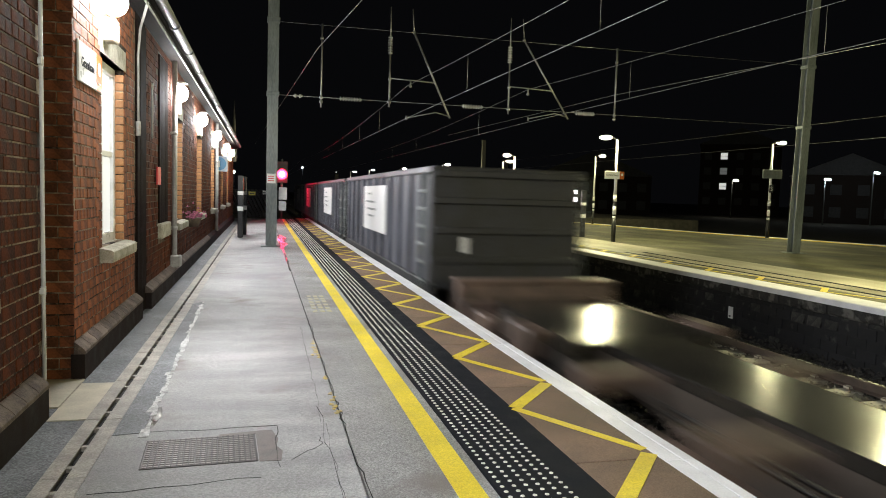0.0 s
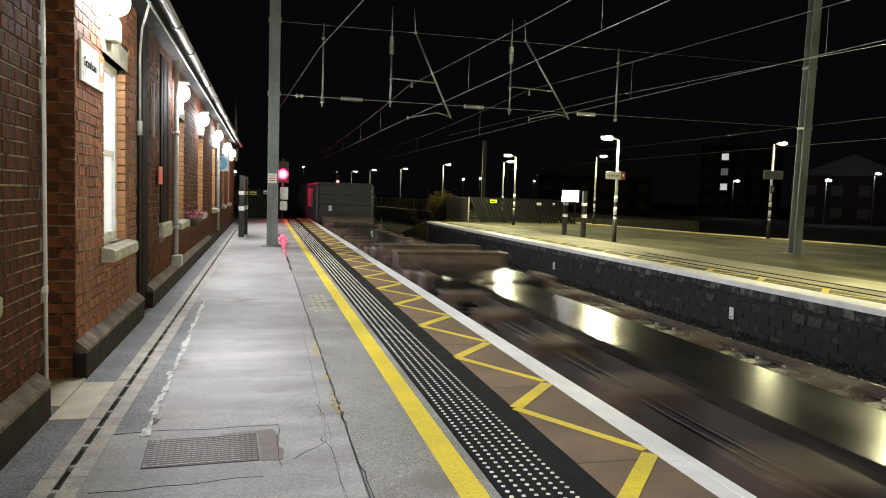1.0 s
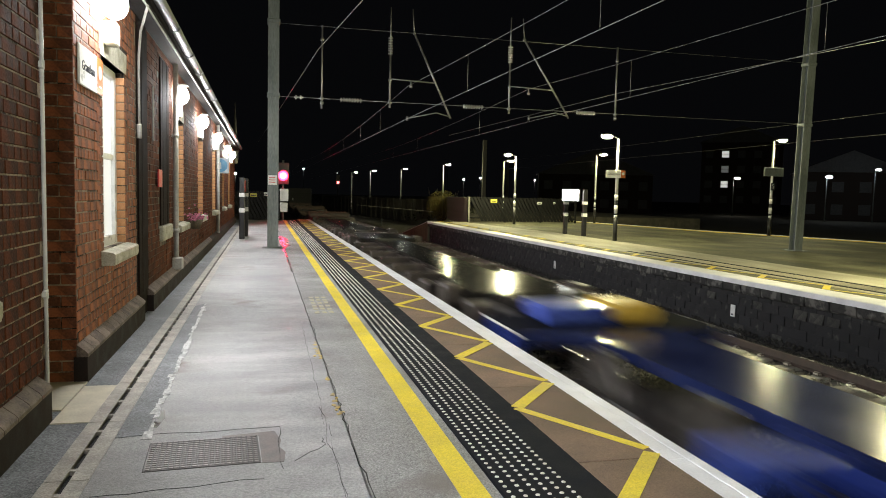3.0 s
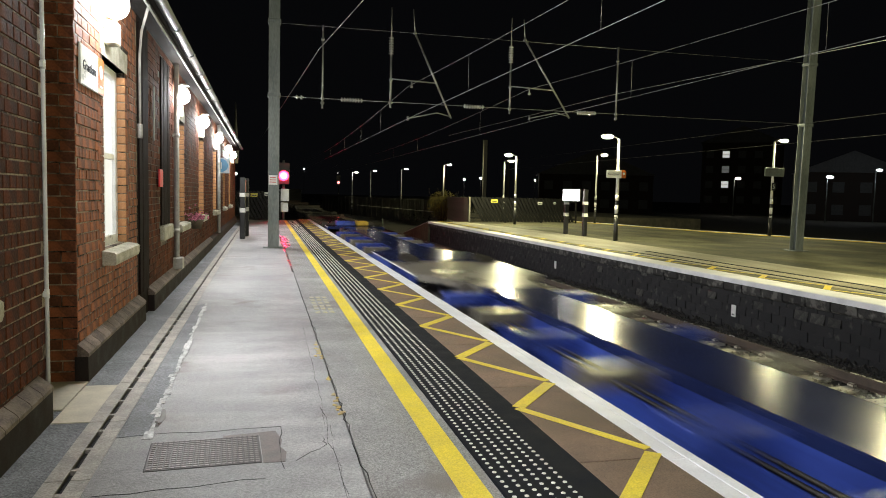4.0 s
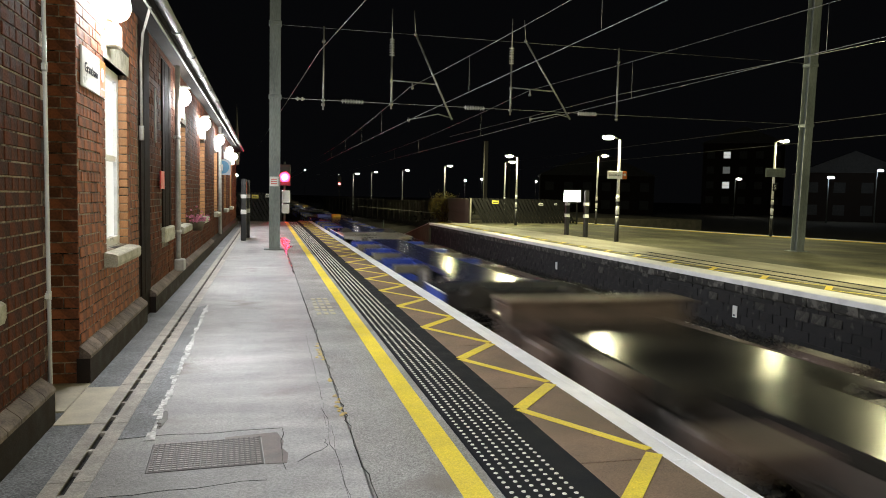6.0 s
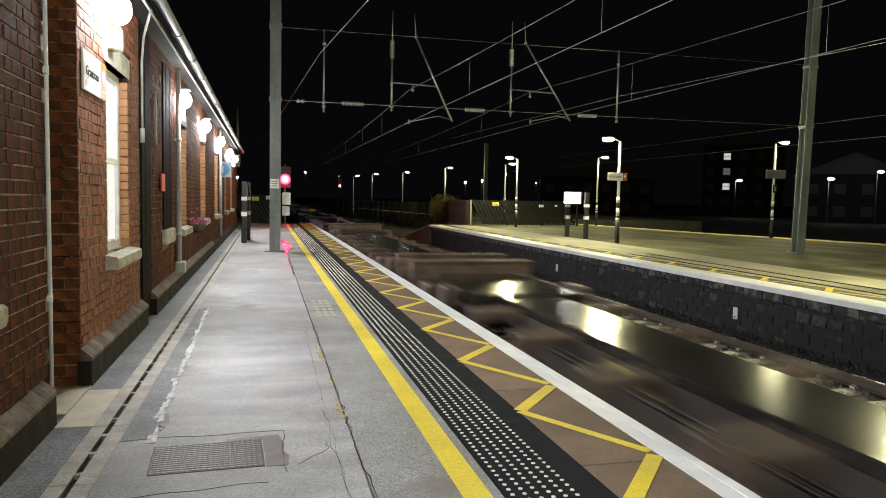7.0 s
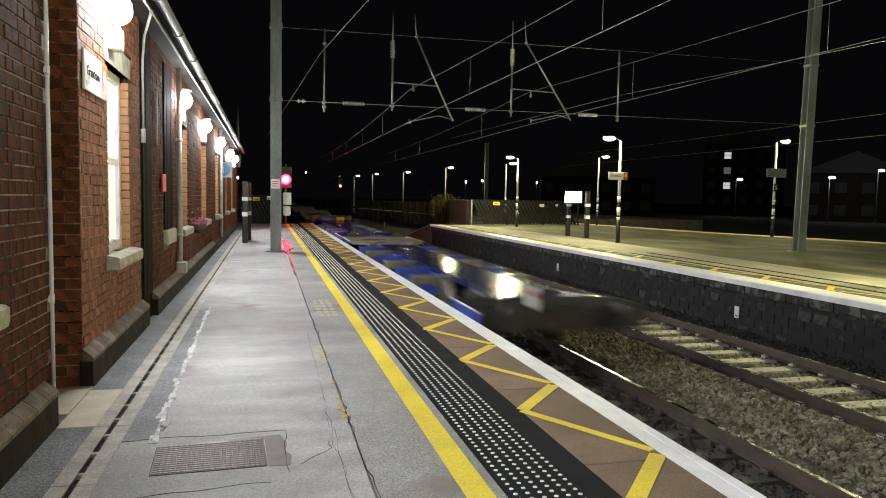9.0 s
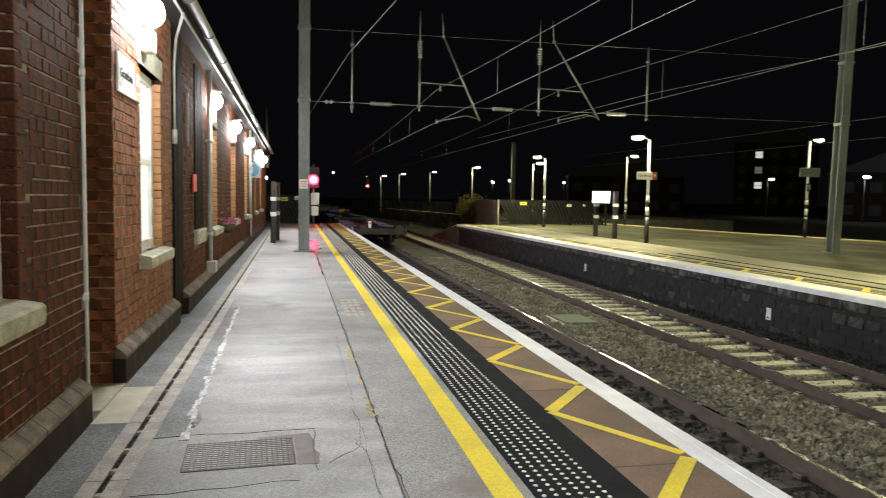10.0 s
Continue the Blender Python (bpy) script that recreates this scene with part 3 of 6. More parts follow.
for i in range(6):
    for j in range(6):
        c = Vector((-0.167 + 0.0668 * i, -0.167 + 0.0668 * j, 0))
        ring = [(0.0135, 0.003), (0.0115, 0.0075), (0.006, 0.009)]
        prev = None
        for r, z in ring:
            vs = [bm.verts.new((c.x + r * math.cos(a * math.pi / 4), c.y + r * math.sin(a * math.pi / 4), z)) for a in range(8)]
            if prev:
                for k in range(8):
                    f = bm.faces.new((prev[k], prev[(k + 1) % 8], vs[(k + 1) % 8], vs[k]))
                    f.material_index, f.smooth = 1, True
            prev = vs
        bm.faces.new(prev).material_index = 1
me = mesh_of(bm, "tactile_mat", [M_RUBBER, M_STUD])
for i in range(-8, 100):
    shared("tactile_mat", me, platform_1, Matrix.Translation((-1.117, 0.2 + 0.4 * i, 0.0015)))

# inspection cover
cover = thing("inspection_cover", "worn cast-iron inspection cover let into the concrete", "manhole cover", at=pose(-2.86, 4.31, 0, 0, 0, 3))
bm = bmesh.new()
box(bm, -0.315, 0.315, -0.235, 0.235, -0.02, 0.004, 0.004)
part("plate", bm, M_DARK_IRON, cover)
bm = bmesh.new()
for i in range(20):
    for j in range(14):
        xx, yy = -0.29 + i * 0.0305, -0.215 + j * 0.033
        box(bm, xx - 0.011, xx + 0.011, yy - 0.006, yy + 0.006, 0.003, 0.008)
tagged(part("tread_pattern", bm, M_IRON, cover), kind="stuff")
bm = bmesh.new()
slab(bm, [(0.32, -0.24), (0.44, -0.25), (0.46, -0.1), (0.43, 0.0), (0.45, 0.12), (0.42, 0.3), (0.1, 0.27), (0.1, 0.24), (0.32, 0.24)], -0.01, 0.0022)
part("rough_repair", bm, M_RUSTCUT, cover, "brown rough broken-out repair")

# far end of the near platform
bm = bmesh.new()
a = [bm.verts.new(v) for v in ((-4.5, 40, 0), (0, 40, 0), (0, 49, -1.14), (-4.5, 49, -1.14), (-4.5, 40, -1.5), (0, 40, -1.5), (0, 49, -1.5), (-4.5, 49, -1.5))]
for q in ((0, 1, 2, 3), (4, 7, 6, 5), (0, 4, 5, 1), (1, 5, 6, 2), (2, 6, 7, 3), (3, 7, 4, 0)):
    bm.faces.new([a[i] for i in q])
tagged(part("platform_ramp", bm, M_ASPHALT), "sloping end of the near platform", "ramp", kind="structure")

# ---------- far platform ----------
P2 = 6.70
bm = bmesh.new()
slab(bm, [(P2 + 0.12, -60), (24.5, -60), (24.5, 18), (22.8, 25), (20.1, 33.8), (17.9, 47), (P2 + 0.2, 40.7)], -1.5, -0.02)
platform_2 = tagged(part("platform_2", bm, M_SURF2), "sandy island platform across the tracks", "platform", kind="structure")
bm = bmesh.new()
slab(bm, [(P2 + 1.05, -60), (10.1, -60), (10.1, 30), (9.0, 40.65), (P2 + 1.05, 40.65)], -0.02, 0.0)
part("paved_margin", bm, M_SURF2_PALE, platform_2, "pale paved margin along the edge")
bm = bmesh.new()
prism(bm, [(P2 - 0.02, -0.10), (P2 + 0.56, -0.10), (P2 + 0.56, 0.006), (P2, 0.006), (P2 - 0.02, -0.01)], -60, 40.7)
part("coping", bm, M_WHITE_EDGE, platform_2, "white painted coping")
bm = bmesh.new()
prism(bm, [(P2 + 0.56, -0.1), (P2 + 1.05, -0.1), (P2 + 1.05, 0.003), (P2 + 0.56, 0.003)], -60, 40.6)
part("brown_strip", bm, M_SURF2, platform_2, "brown strip behind the coping")
bm = bmesh.new()
for i in range(0, 24):
    yy = 0.2 + i * 1.77
    stripe(bm, (P2 + 0.62, yy), (P2 + 1.12, yy + 0.5), 0.12, 0.002, 0.008)
    stripe(bm, (P2 + 1.12, yy - 1.2), (P2 + 0.62, yy), 0.05, 0.002, 0.007)
part("yellow_marks", bm, M_YELLOW, platform_2, "yellow zigzag marks")
bm = bmesh.new()
for x0, x1 in ((7.98, 8.10), (8.60, 8.74)):
    prism(bm, [(x0, -0.01), (x1, -0.01), (x1, 0.005), (x0, 0.005)], -30, 19.5)
part("dark_lines", bm, M_RUBBER, platform_2, "dark tactile strip borders")
bm = bmesh.new()
for i in range(125):
    for j in range(3):
        yy = 4 + i * 0.12
        box(bm, 8.14 + j * 0.155, 8.25 + j * 0.155, yy, yy + 0.05, 0.0, 0.009)
tagged(part("tactile_studs", bm, M_SURF2_PALE, platform_2), kind="stuff")
# back edge line
bm = bmesh.new()
for (xa, ya), (xb, yb) in (((24.3, -60), (24.3, 18)), ((24.3, 18), (22.6, 25)), ((22.6, 25), (19.9, 33.8)), ((19.9, 33.8), (17.8, 46.6))):
    stripe(bm, (xa, ya), (xb, yb), 0.35, -0.02, 0.006)
part("back_edge_line", bm, M_WHITE_EDGE, platform_2, "white line along the far edge")
bm = bmesh.new()
for (xa, ya), (xb, yb) in (((23.8, -60), (23.8, 18)), ((23.8, 18), (22.1, 25)), ((22.1, 25), (19.4, 33.8)), ((19.4, 33.8), (17.35, 46.2))):
    stripe(bm, (xa, ya), (xb, yb), 0.22, -0.02, 0.006)
part("yellow_back_line", bm, M_YELLOW, platform_2, "yellow line along the far edge")
# ramp
bm = bmesh.new()
a = [bm.verts.new(v) for v in ((P2, 40.7, 0), (9.4, 40.7, 0), (9.4, 48.5, -1.1), (P2, 48.5, -1.1), (P2, 40.7, -1.5), (9.4, 40.7, -1.5), (9.4, 48.5, -1.5), (P2, 48.5, -1.5))]
for q in ((0, 1, 2, 3), (4, 7, 6, 5), (0, 4, 5, 1), (1, 5, 6, 2), (2, 6, 7, 3), (3, 7, 4, 0)):
    bm.faces.new([a[i] for i in q])
part("ramp", bm, M_SURF2, platform_2, "sloping platform end")
bm = bmesh.new()
stripe(bm, (0, 0), (0, 8.0), 0.3, 0.0, 0.02)
o = part("ramp_edge", bm, M_WHITE_EDGE, platform_2, "white edge of the ramp")
o.matrix_basis = Matrix.Translation((P2 + 0.14, 40.7, 0.0)) @ Euler((-math.atan2(1.1, 7.8), 0, 0)).to_matrix().to_4x4()

# wall below the far platform: sooty blocks
bm = bmesh.new()
box(bm, P2 + 0.12, P2 + 0.3, -60, 40.7, -1.5, -0.16)
wall2 = tagged(part("platform_wall", bm, M_WALL2_BACK), "sooty blackened block wall below the far platform edge", "wall", kind="structure")
rw = random.Random(11)


def block_mesh(w, h, d, jit, r, m):
    bm = bmesh.new()
    vs = box(bm, 0, d, -w / 2, w / 2, -h / 2, h / 2)
    for v in vs:
        v.co += Vector((r.uniform(-jit, jit), r.uniform(-jit, jit), r.uniform(-jit, jit)))
    return mesh_of(bm, "block", [m])


M_WALL2_OBJ = mat("sooty_block_face", (0.017, 0.017, 0.019), (0.006, 0.006, 0.007), 0.82, scale=3, fine=60, bump=0.8, rnd=0.25, speck=(5.0, 0.6, (0.06, 0.058, 0.053)))
blocks = [block_mesh(rw.uniform(0.352, 0.376), rw.uniform(0.166, 0.178), 0.07, 0.007, rw, M_WALL2_OBJ) for _ in range(5)]
stained = [block_mesh(rw.uniform(0.22, 0.36), rw.uniform(0.12, 0.17), 0.072, 0.014, rw, M_PATCH) for _ in range(5)]
bm_far = bmesh.new()
n_parts = 0
for row in range(5):
    yy = -8 + (0.19 if row % 2 else 0)
    while yy < 40.4:
        zc = -0.285 - 0.18 * row
        if 8.5 < yy < 31 and n_parts < 297:
            shared("block", rw.choice(stained if rw.random() < (0.13 if row < 2 else 0.05) else blocks), wall2, Matrix.Translation((P2 + 0.105 + rw.uniform(-0.007, 0.006), yy + rw.uniform(-0.012, 0.012), zc)))
            n_parts += 1
        else:
            d = rw.uniform(-0.007, 0.006)
            box(bm_far, P2 + 0.105 + d, P2 + 0.14, yy - 0.18, yy + 0.18, zc - 0.083, zc + 0.083)
        yy += 0.38
tagged(part("far_blocks", bm_far, M_WALL2, wall2), kind="stuff")
bm = bmesh.new()
for i in range(80):
    yy = -5 + 0.58 * i
    prism(bm, [(P2 + 0.06, -0.285), (P2 + 0.14, -0.285), (P2 + 0.14, -0.104), (P2 + 0.02, -0.104), (P2 + 0.03, -0.25)], yy, yy + 0.55)
part("corbel_course", bm, M_CORBEL, wall2, "dark projecting brick course under the coping")
for yy, zz in ((12.68, -0.68), (21.99, -0.66)):
    plate = thing("marker_plate", "small white marker plate fixed to the platform wall", "marker", "wall marker plates", at=Matrix.Translation((P2 + 0.078, yy, zz)))
    bm = bmesh.new()
    box(bm, 0, 0.02, -0.07, 0.07, -0.12, 0.12, 0.004)
    part("plate", bm, M_SIGN, plate)
    bm = bmesh.new()
    box(bm, -0.003, 0.0, -0.02, 0.04, -0.09, -0.06)
    part("mark", bm, M_INK, plate)


# ---------- station building ----------
WX = -3.95          # front face of the brickwork
WIN = [(7.10, 8.15), (12.55, 13.75), (16.75, 17.95), (21.2, 22.4), (26.0, 27.2), (30.2, 31.4)]
WZ0, WZ1 = 0.97, 2.72
EAVES = 3.50
ALC = (5.32, 6.10)   # entrance alcove
GAP = (8.90, 9.58)   # narrow recess
B_END = 36.6


def wall_box(bm, y0, y1, z0, z1, x0=-4.6, x1=WX - 0.001):
    if y1 - y0 > 0.001 and z1 - z0 > 0.001:
        box(bm, x0, x1, y0, y1, z0, z1)


bm = bmesh.new()
near = bmesh.new()
segs = [(-20, 2.85), (4.08, ALC[0]), (ALC[1], 7.10), (8.15, GAP[0]), (GAP[1], 12.55)]
wall_box(near, 2.85, 4.08, -0.03, WZ0)
wall_box(near, 2.85, 4.08, WZ1, EAVES)
for (a, b), (c, d) in zip(WIN[1:], WIN[2:]):
    segs.append((b, c))
segs.append((WIN[-1][1], B_END))
for a, b in segs:
    wall_box(near if b <= GAP[0] else bm, a, b, -0.03, EAVES)
for a, b in WIN:
    wall_box(near if b <= GAP[0] else bm, a, b, -0.03, WZ0)
    wall_box(near if b <= GAP[0] else bm, a, b, WZ1, EAVES)
wall_box(near, *ALC, 3.05, EAVES)
tagged(part("wall_south", near, M_MORTAR), "near end of the brick station wall", "wall", kind="structure")
wall_box(bm, -20, B_END, -0.03, EAVES, x0=-4.9, x1=-4.6)
wall_east = tagged(part("wall_east", bm, M_MORTAR_DARK), "long red-brick station wall facing the platform", "wall", kind="structure")

# bricks
rb = random.Random(3)
BW, BH, PITCH = 0.2205, 0.0755, 0.086


def brick_mesh(w, m):
    bm = bmesh.new()
    vs = box(bm, -0.02, 0.005, -w / 2, w / 2, -BH / 2, BH / 2, 0.004)
    return mesh_of(bm, "brick", [m])


def brick_sets(m):
    return {False: brick_mesh(BW, m), True: brick_mesh(0.1075, m)}


B_RED, B_DARK, B_LAMPLIT = brick_sets(M_BRICK), brick_sets(M_BRICK_DARK), brick_sets(M_BRICK_LAMPLIT)


def lay(y0, y1, z0, z1, holes, emit):
    """English bond over a stretch of wall: emit(y, z, header)."""
    row = 0
    z = z0 + PITCH / 2
    while z < z1:
        header = row % 2 == 1
        w = 0.1125 if header else 0.225
        y = y0 + (w / 2 if header or row % 4 == 0 else w / 2 + 0.0)
        if not header:
            y = y0 + 0.1125 + (0.05625 if row % 4 == 0 else 0)
        while y < y1 - w * 0.4:
            half = (0.1075 if header else BW) / 2
            if not any(a - half < y < b + half and c - 0.03 < z < d + 0.03 for a, b, c, d in holes):
                emit(y, z, header)
            y += w
        z += PITCH
        row += 1


near_holes = [(2.85, 4.08, WZ0 - 0.16, WZ1 + 0.16)] + [(7.10, 8.15, WZ0 - 0.14, WZ1 + 0.2)]
count = {"n": 0}
spare = []


def emit_near(dark):
    def f(y, z, header):
        if 3.7 < y and count["n"] < 1500:
            o = shared("brick", (B_DARK if dark else B_RED)[header], wall_a if dark else wall_b, Matrix.Translation((WX + rb.uniform(-0.003, 0.003), y, z)))
            count["n"] += 1
        else:
            spare.append((y, z, header))
    return f


wall_a = tagged(new("wall_brickwork_1"), "dark brickwork between window and alcove", "wall", kind="structure")
wall_b = tagged(new("wall_brickwork_2"), "red brickwork of the projecting bay", "wall", kind="structure")
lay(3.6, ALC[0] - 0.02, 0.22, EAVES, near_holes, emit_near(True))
lay(ALC[1], GAP[0], 0.30, EAVES, near_holes, emit_near(False))


def lay_far():
    verts, faces = [], []

    def emit(y, z, header):
        h = (0.1075 if header else BW) / 2
        d = WX + 0.006 + rb.uniform(-0.003, 0.003)
        i = len(verts)
        for xx in (WX - 0.02, d):
            verts.extend([(xx, y - h, z - BH / 2), (xx, y + h, z - BH / 2), (xx, y + h, z + BH / 2), (xx, y - h, z + BH / 2)])
        faces.extend([(i + 4, i + 5, i + 6, i + 7), (i, i + 1, i + 5, i + 4), (i + 1, i + 2, i + 6, i + 5), (i + 2, i + 3, i + 7, i + 6), (i + 3, i, i + 4, i + 7)])
    lay(11.42, B_END, 0.3, EAVES, [(a, b, WZ0 - 0.14, WZ1 + 0.2) for a, b in WIN[1:]], emit)
    lay(GAP[1], 11.42, 0.3, EAVES, [(10.72, 11.62, 0.8, 3.36)], emit)
    lay(-12, 2.6, 0.3, EAVES, [], emit)
    me = bpy.data.meshes.new("far_bricks")
    me.from_pydata(verts, [], faces)
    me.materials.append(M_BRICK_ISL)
    o = new("far_bricks", me)
    o.parent = wall_east
    tagged(o, kind="stuff")


lay_far()

# alcove return facing along the platform
bm = bmesh.new()
box(bm, -4.6, WX - 0.012, ALC[1] + 0.006, ALC[1] + 0.02, -0.03, 3.05)
ret = tagged(part("alcove_wall", bm, M_MORTAR), "brick side wall of the entrance alcove", "wall", kind="structure")
for row in range(40):
    z = 0.04 + PITCH * row
    if z > 3.0:
        break
    x = WX
    first = row % 2
    while x > -4.55:
        w = 0.1025 if first else BW
        first = False
        x -= w / 2
        o = shared("brick", B_RED[w < 0.15], ret, Matrix.Translation((x, ALC[1] - 0.001, z)) @ pose(0, 0, 0, 0, 0, -90))
        x -= w / 2 + 0.01
bm = bmesh.new()
box(bm, -4.6, WX - 0.05, ALC[0] - 0.1, ALC[1], 3.04, 3.35, 0.02)
part("alcove_lintel", bm, M_STONE, wall_east, "weathered stone lintel")
bm = bmesh.new()
box(bm, -4.58, -3.872, ALC[0], ALC[1], -0.03, 0.006)
part("alcove_floor", bm, M_CREAM, wall_east, "pale concrete alcove floor")
bm = bmesh.new()
box(bm, -4.59, -4.54, ALC[0] + 0.02, ALC[1], 0.0, 2.3, 0.005)
for z0, z1 in ((0.15, 0.95), (1.05, 2.15)):
    box(bm, -4.54, -4.53, ALC[0] + 0.12, ALC[1] - 0.1, z0, z1, 0.004)
door_1 = tagged(part("door_1", bm, M_DOOR_RECESS), "dark painted door inside the brick alcove", "door", kind="structure")

# plinth with bullnose cap
pl = tagged(new("plinth"), "engineering-brick plinth darkened with shade, under a sloping bullnose cap", "plinth", kind="structure")


def plinth(y0, y1):
    bm = bmesh.new()
    box(bm, WX - 0.02, -3.87, y0, y1, -0.03, 0.20)
    part("plinth_face", bm, M_PLINTH, pl)
    n = max(1, round((y1 - y0) / 0.225))
    w = (y1 - y0) / n
    for i in range(n):
        bm = bmesh.new()
        prism(bm, [(WX, 0.20), (-3.865, 0.20), (-3.865, 0.225), (-3.88, 0.245), (WX, 0.30)], y0 + i * w + 0.004, y0 + (i + 1) * w - 0.004)
        part("cap_brick", bm, M_PLINTH_CAP, pl)


plinth(-1, ALC[0] - 0.22)
plinth(ALC[1] - 0.02, GAP[0])
plinth(GAP[1], 20.0)
bm = bmesh.new()
prism(bm, [(WX, 0), (-3.87, 0), (-3.87, 0.22), (WX, 0.3)], 20.0, B_END)
part("plinth_far", bm, M_PLINTH, pl)
# Flush dark sheet paints the depth of the narrow recess.
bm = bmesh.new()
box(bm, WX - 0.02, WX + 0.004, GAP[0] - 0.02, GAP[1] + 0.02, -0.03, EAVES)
part("recess_shade_sheet", bm, M_DOOR_RECESS, wall_east, "near-black sheet put for a narrow shaded recess")

# windows
def window(i, y0, y1, over=0.1):
    w = thing("window_%d" % (i + 1), "white sash window with stone sill and orange jamb coloured as lamplit brick", "window", "platform windows", "structure")
    X = WX - (0.16 if 0 < i < len(WIN) else 0.075)
    bm = bmesh.new()
    for a, b, c, d in ((y0, y0 + 0.09, WZ0, WZ1), (y1 - 0.09, y1, WZ0, WZ1), (y0 + 0.09, y1 - 0.09, WZ0, WZ0 + 0.09), (y0 + 0.09, y1 - 0.09, WZ1 - 0.09, WZ1)):
        box(bm, X - 0.08, X, a, b, c, d, 0.006)
    fr = part("window_frame", bm, M_PAINT_W, w, "white painted sash frame")
    bm = bmesh.new()
    zm = (WZ0 + WZ1) / 2
    box(bm, X - 0.06, X - 0.012, y0 + 0.09, y1 - 0.09, zm - 0.03, zm + 0.03, 0.004)
    box(bm, X - 0.055, X - 0.02, (y0 + y1) / 2 - 0.015, (y0 + y1) / 2 + 0.015, WZ0 + 0.09, WZ1 - 0.09, 0.004)
    part("glazing_bar", bm, M_PAINT_W, fr)
    for a, b in ((y0 + 0.09, (y0 + y1) / 2 - 0.015), ((y0 + y1) / 2 + 0.015, y1 - 0.09)):
        for c, d in ((WZ0 + 0.09, zm - 0.03), (zm + 0.03, WZ1 - 0.09)):
            bm = bmesh.new()
            box(bm, X - 0.045, X - 0.038, a, b, c, d)
            part("pane", bm, M_PANE_LIT if i == 0 else M_BLIND, w, "frosted pane lit from inside" if i == 0 else "pane backed by a white blind")
    bm = bmesh.new()
    prism(bm, [(WX - 0.14, 0.83), (WX + 0.11, 0.83), (WX + 0.12, 0.86), (WX + 0.12, 0.93), (WX + 0.10, 0.945), (WX - 0.14, 0.985)], y0 - over, y1 + over)
    part("window_sill", bm, M_STONE, w, "weathered stone sill")
    bm = bmesh.new()
    prism(bm, [(WX - 0.12, WZ1), (WX + 0.006, WZ1), (WX + 0.012, WZ1 + 0.2), (WX - 0.12, WZ1 + 0.2)], y0 - 0.12, y1 + 0.12)
    part("lintel", bm, M_STONE, w, "stone lintel")
    for r in range(23):
        z = WZ0 + 0.03 + PITCH * r
        if z > WZ1 - 0.03:
            break
        o = shared("jamb_brick", (B_DARK if i == len(WIN) else B_LAMPLIT)[False], w, Matrix.Translation((WX - 0.105, y1 - 0.004, z)) @ pose(0, 0, 0, 0, 0, -90))
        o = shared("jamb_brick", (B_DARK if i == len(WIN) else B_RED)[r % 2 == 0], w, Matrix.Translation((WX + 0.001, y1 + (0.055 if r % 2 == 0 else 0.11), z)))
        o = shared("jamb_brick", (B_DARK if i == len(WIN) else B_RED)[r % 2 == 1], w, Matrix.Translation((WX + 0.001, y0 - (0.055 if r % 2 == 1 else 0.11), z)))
    return w


for i, (a, b) in enumerate(WIN):
    window(i, a, b)
window(len(WIN), 2.85, 4.08, 0.03)

# near-black boards in place of the shaded recess and opening further along
cladding = thing("timber_cladding", "near-black boards put in place of shaded recesses in the brick wall", "cladding", kind="structure")
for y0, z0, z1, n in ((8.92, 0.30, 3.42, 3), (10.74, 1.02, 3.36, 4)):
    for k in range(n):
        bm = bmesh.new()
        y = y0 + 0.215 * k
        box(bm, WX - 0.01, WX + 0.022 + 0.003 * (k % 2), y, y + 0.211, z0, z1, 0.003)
        part("plank", bm, M_DOOR_RECESS, cladding)
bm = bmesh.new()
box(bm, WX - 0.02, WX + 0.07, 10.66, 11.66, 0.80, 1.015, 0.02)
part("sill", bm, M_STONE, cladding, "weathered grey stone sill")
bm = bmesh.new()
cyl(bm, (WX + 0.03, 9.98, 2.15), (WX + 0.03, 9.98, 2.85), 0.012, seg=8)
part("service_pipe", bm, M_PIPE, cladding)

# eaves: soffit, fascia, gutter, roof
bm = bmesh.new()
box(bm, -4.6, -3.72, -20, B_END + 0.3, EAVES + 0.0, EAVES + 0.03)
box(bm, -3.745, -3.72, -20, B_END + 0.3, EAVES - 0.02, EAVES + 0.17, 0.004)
eaves = tagged(part("eaves", bm, M_SOFFIT_SHADED), "eaves boards under the slate roof with shade put into their colour", "eaves", kind="structure")
gut = thing("gutter", "grey half-round gutter with brackets along the eaves", "gutter")
prof = [(-3.655 + 0.065 * math.cos(a), EAVES + 0.12 + 0.065 * math.sin(a)) for a in [math.pi + k * math.pi / 8 for k in range(9)]]
prof += [(-3.655 + 0.057 * math.cos(a), EAVES + 0.12 + 0.057 * math.sin(a)) for a in [math.pi + k * math.pi / 8 for k in range(8, -1, -1)]]
y = -8.0
while y < B_END:
    bm = bmesh.new()
    prism(bm, prof, y, y + 1.79)
    part("gutter_length", bm, M_GUTTER, gut)
    bm = bmesh.new()
    prism(bm, [(x + (0.012 if x > -3.655 else -0.012), z - 0.012) for x, z in prof[:9]] + [(-3.655 + 0.06, EAVES + 0.13), (-3.655 - 0.06, EAVES + 0.13)], y - 0.04, y + 0.04)
    part("gutter_union", bm, M_GUTTER, gut)
    y += 1.8
bm = bmesh.new()
wire(bm, [(-3.70, -8, EAVES - 0.1), (-3.70, 30, EAVES - 0.1)], 0.012)
cond = tagged(part("conduit", bm, M_PIPE), "thin grey cable conduit below the eaves", "conduit")
bm = bmesh.new()
prism(bm, [(-3.64, EAVES + 0.2), (-3.64, EAVES + 0.17), (-9, EAVES + 3.0), (-9, EAVES + 3.05)], -20, B_END + 0.4)
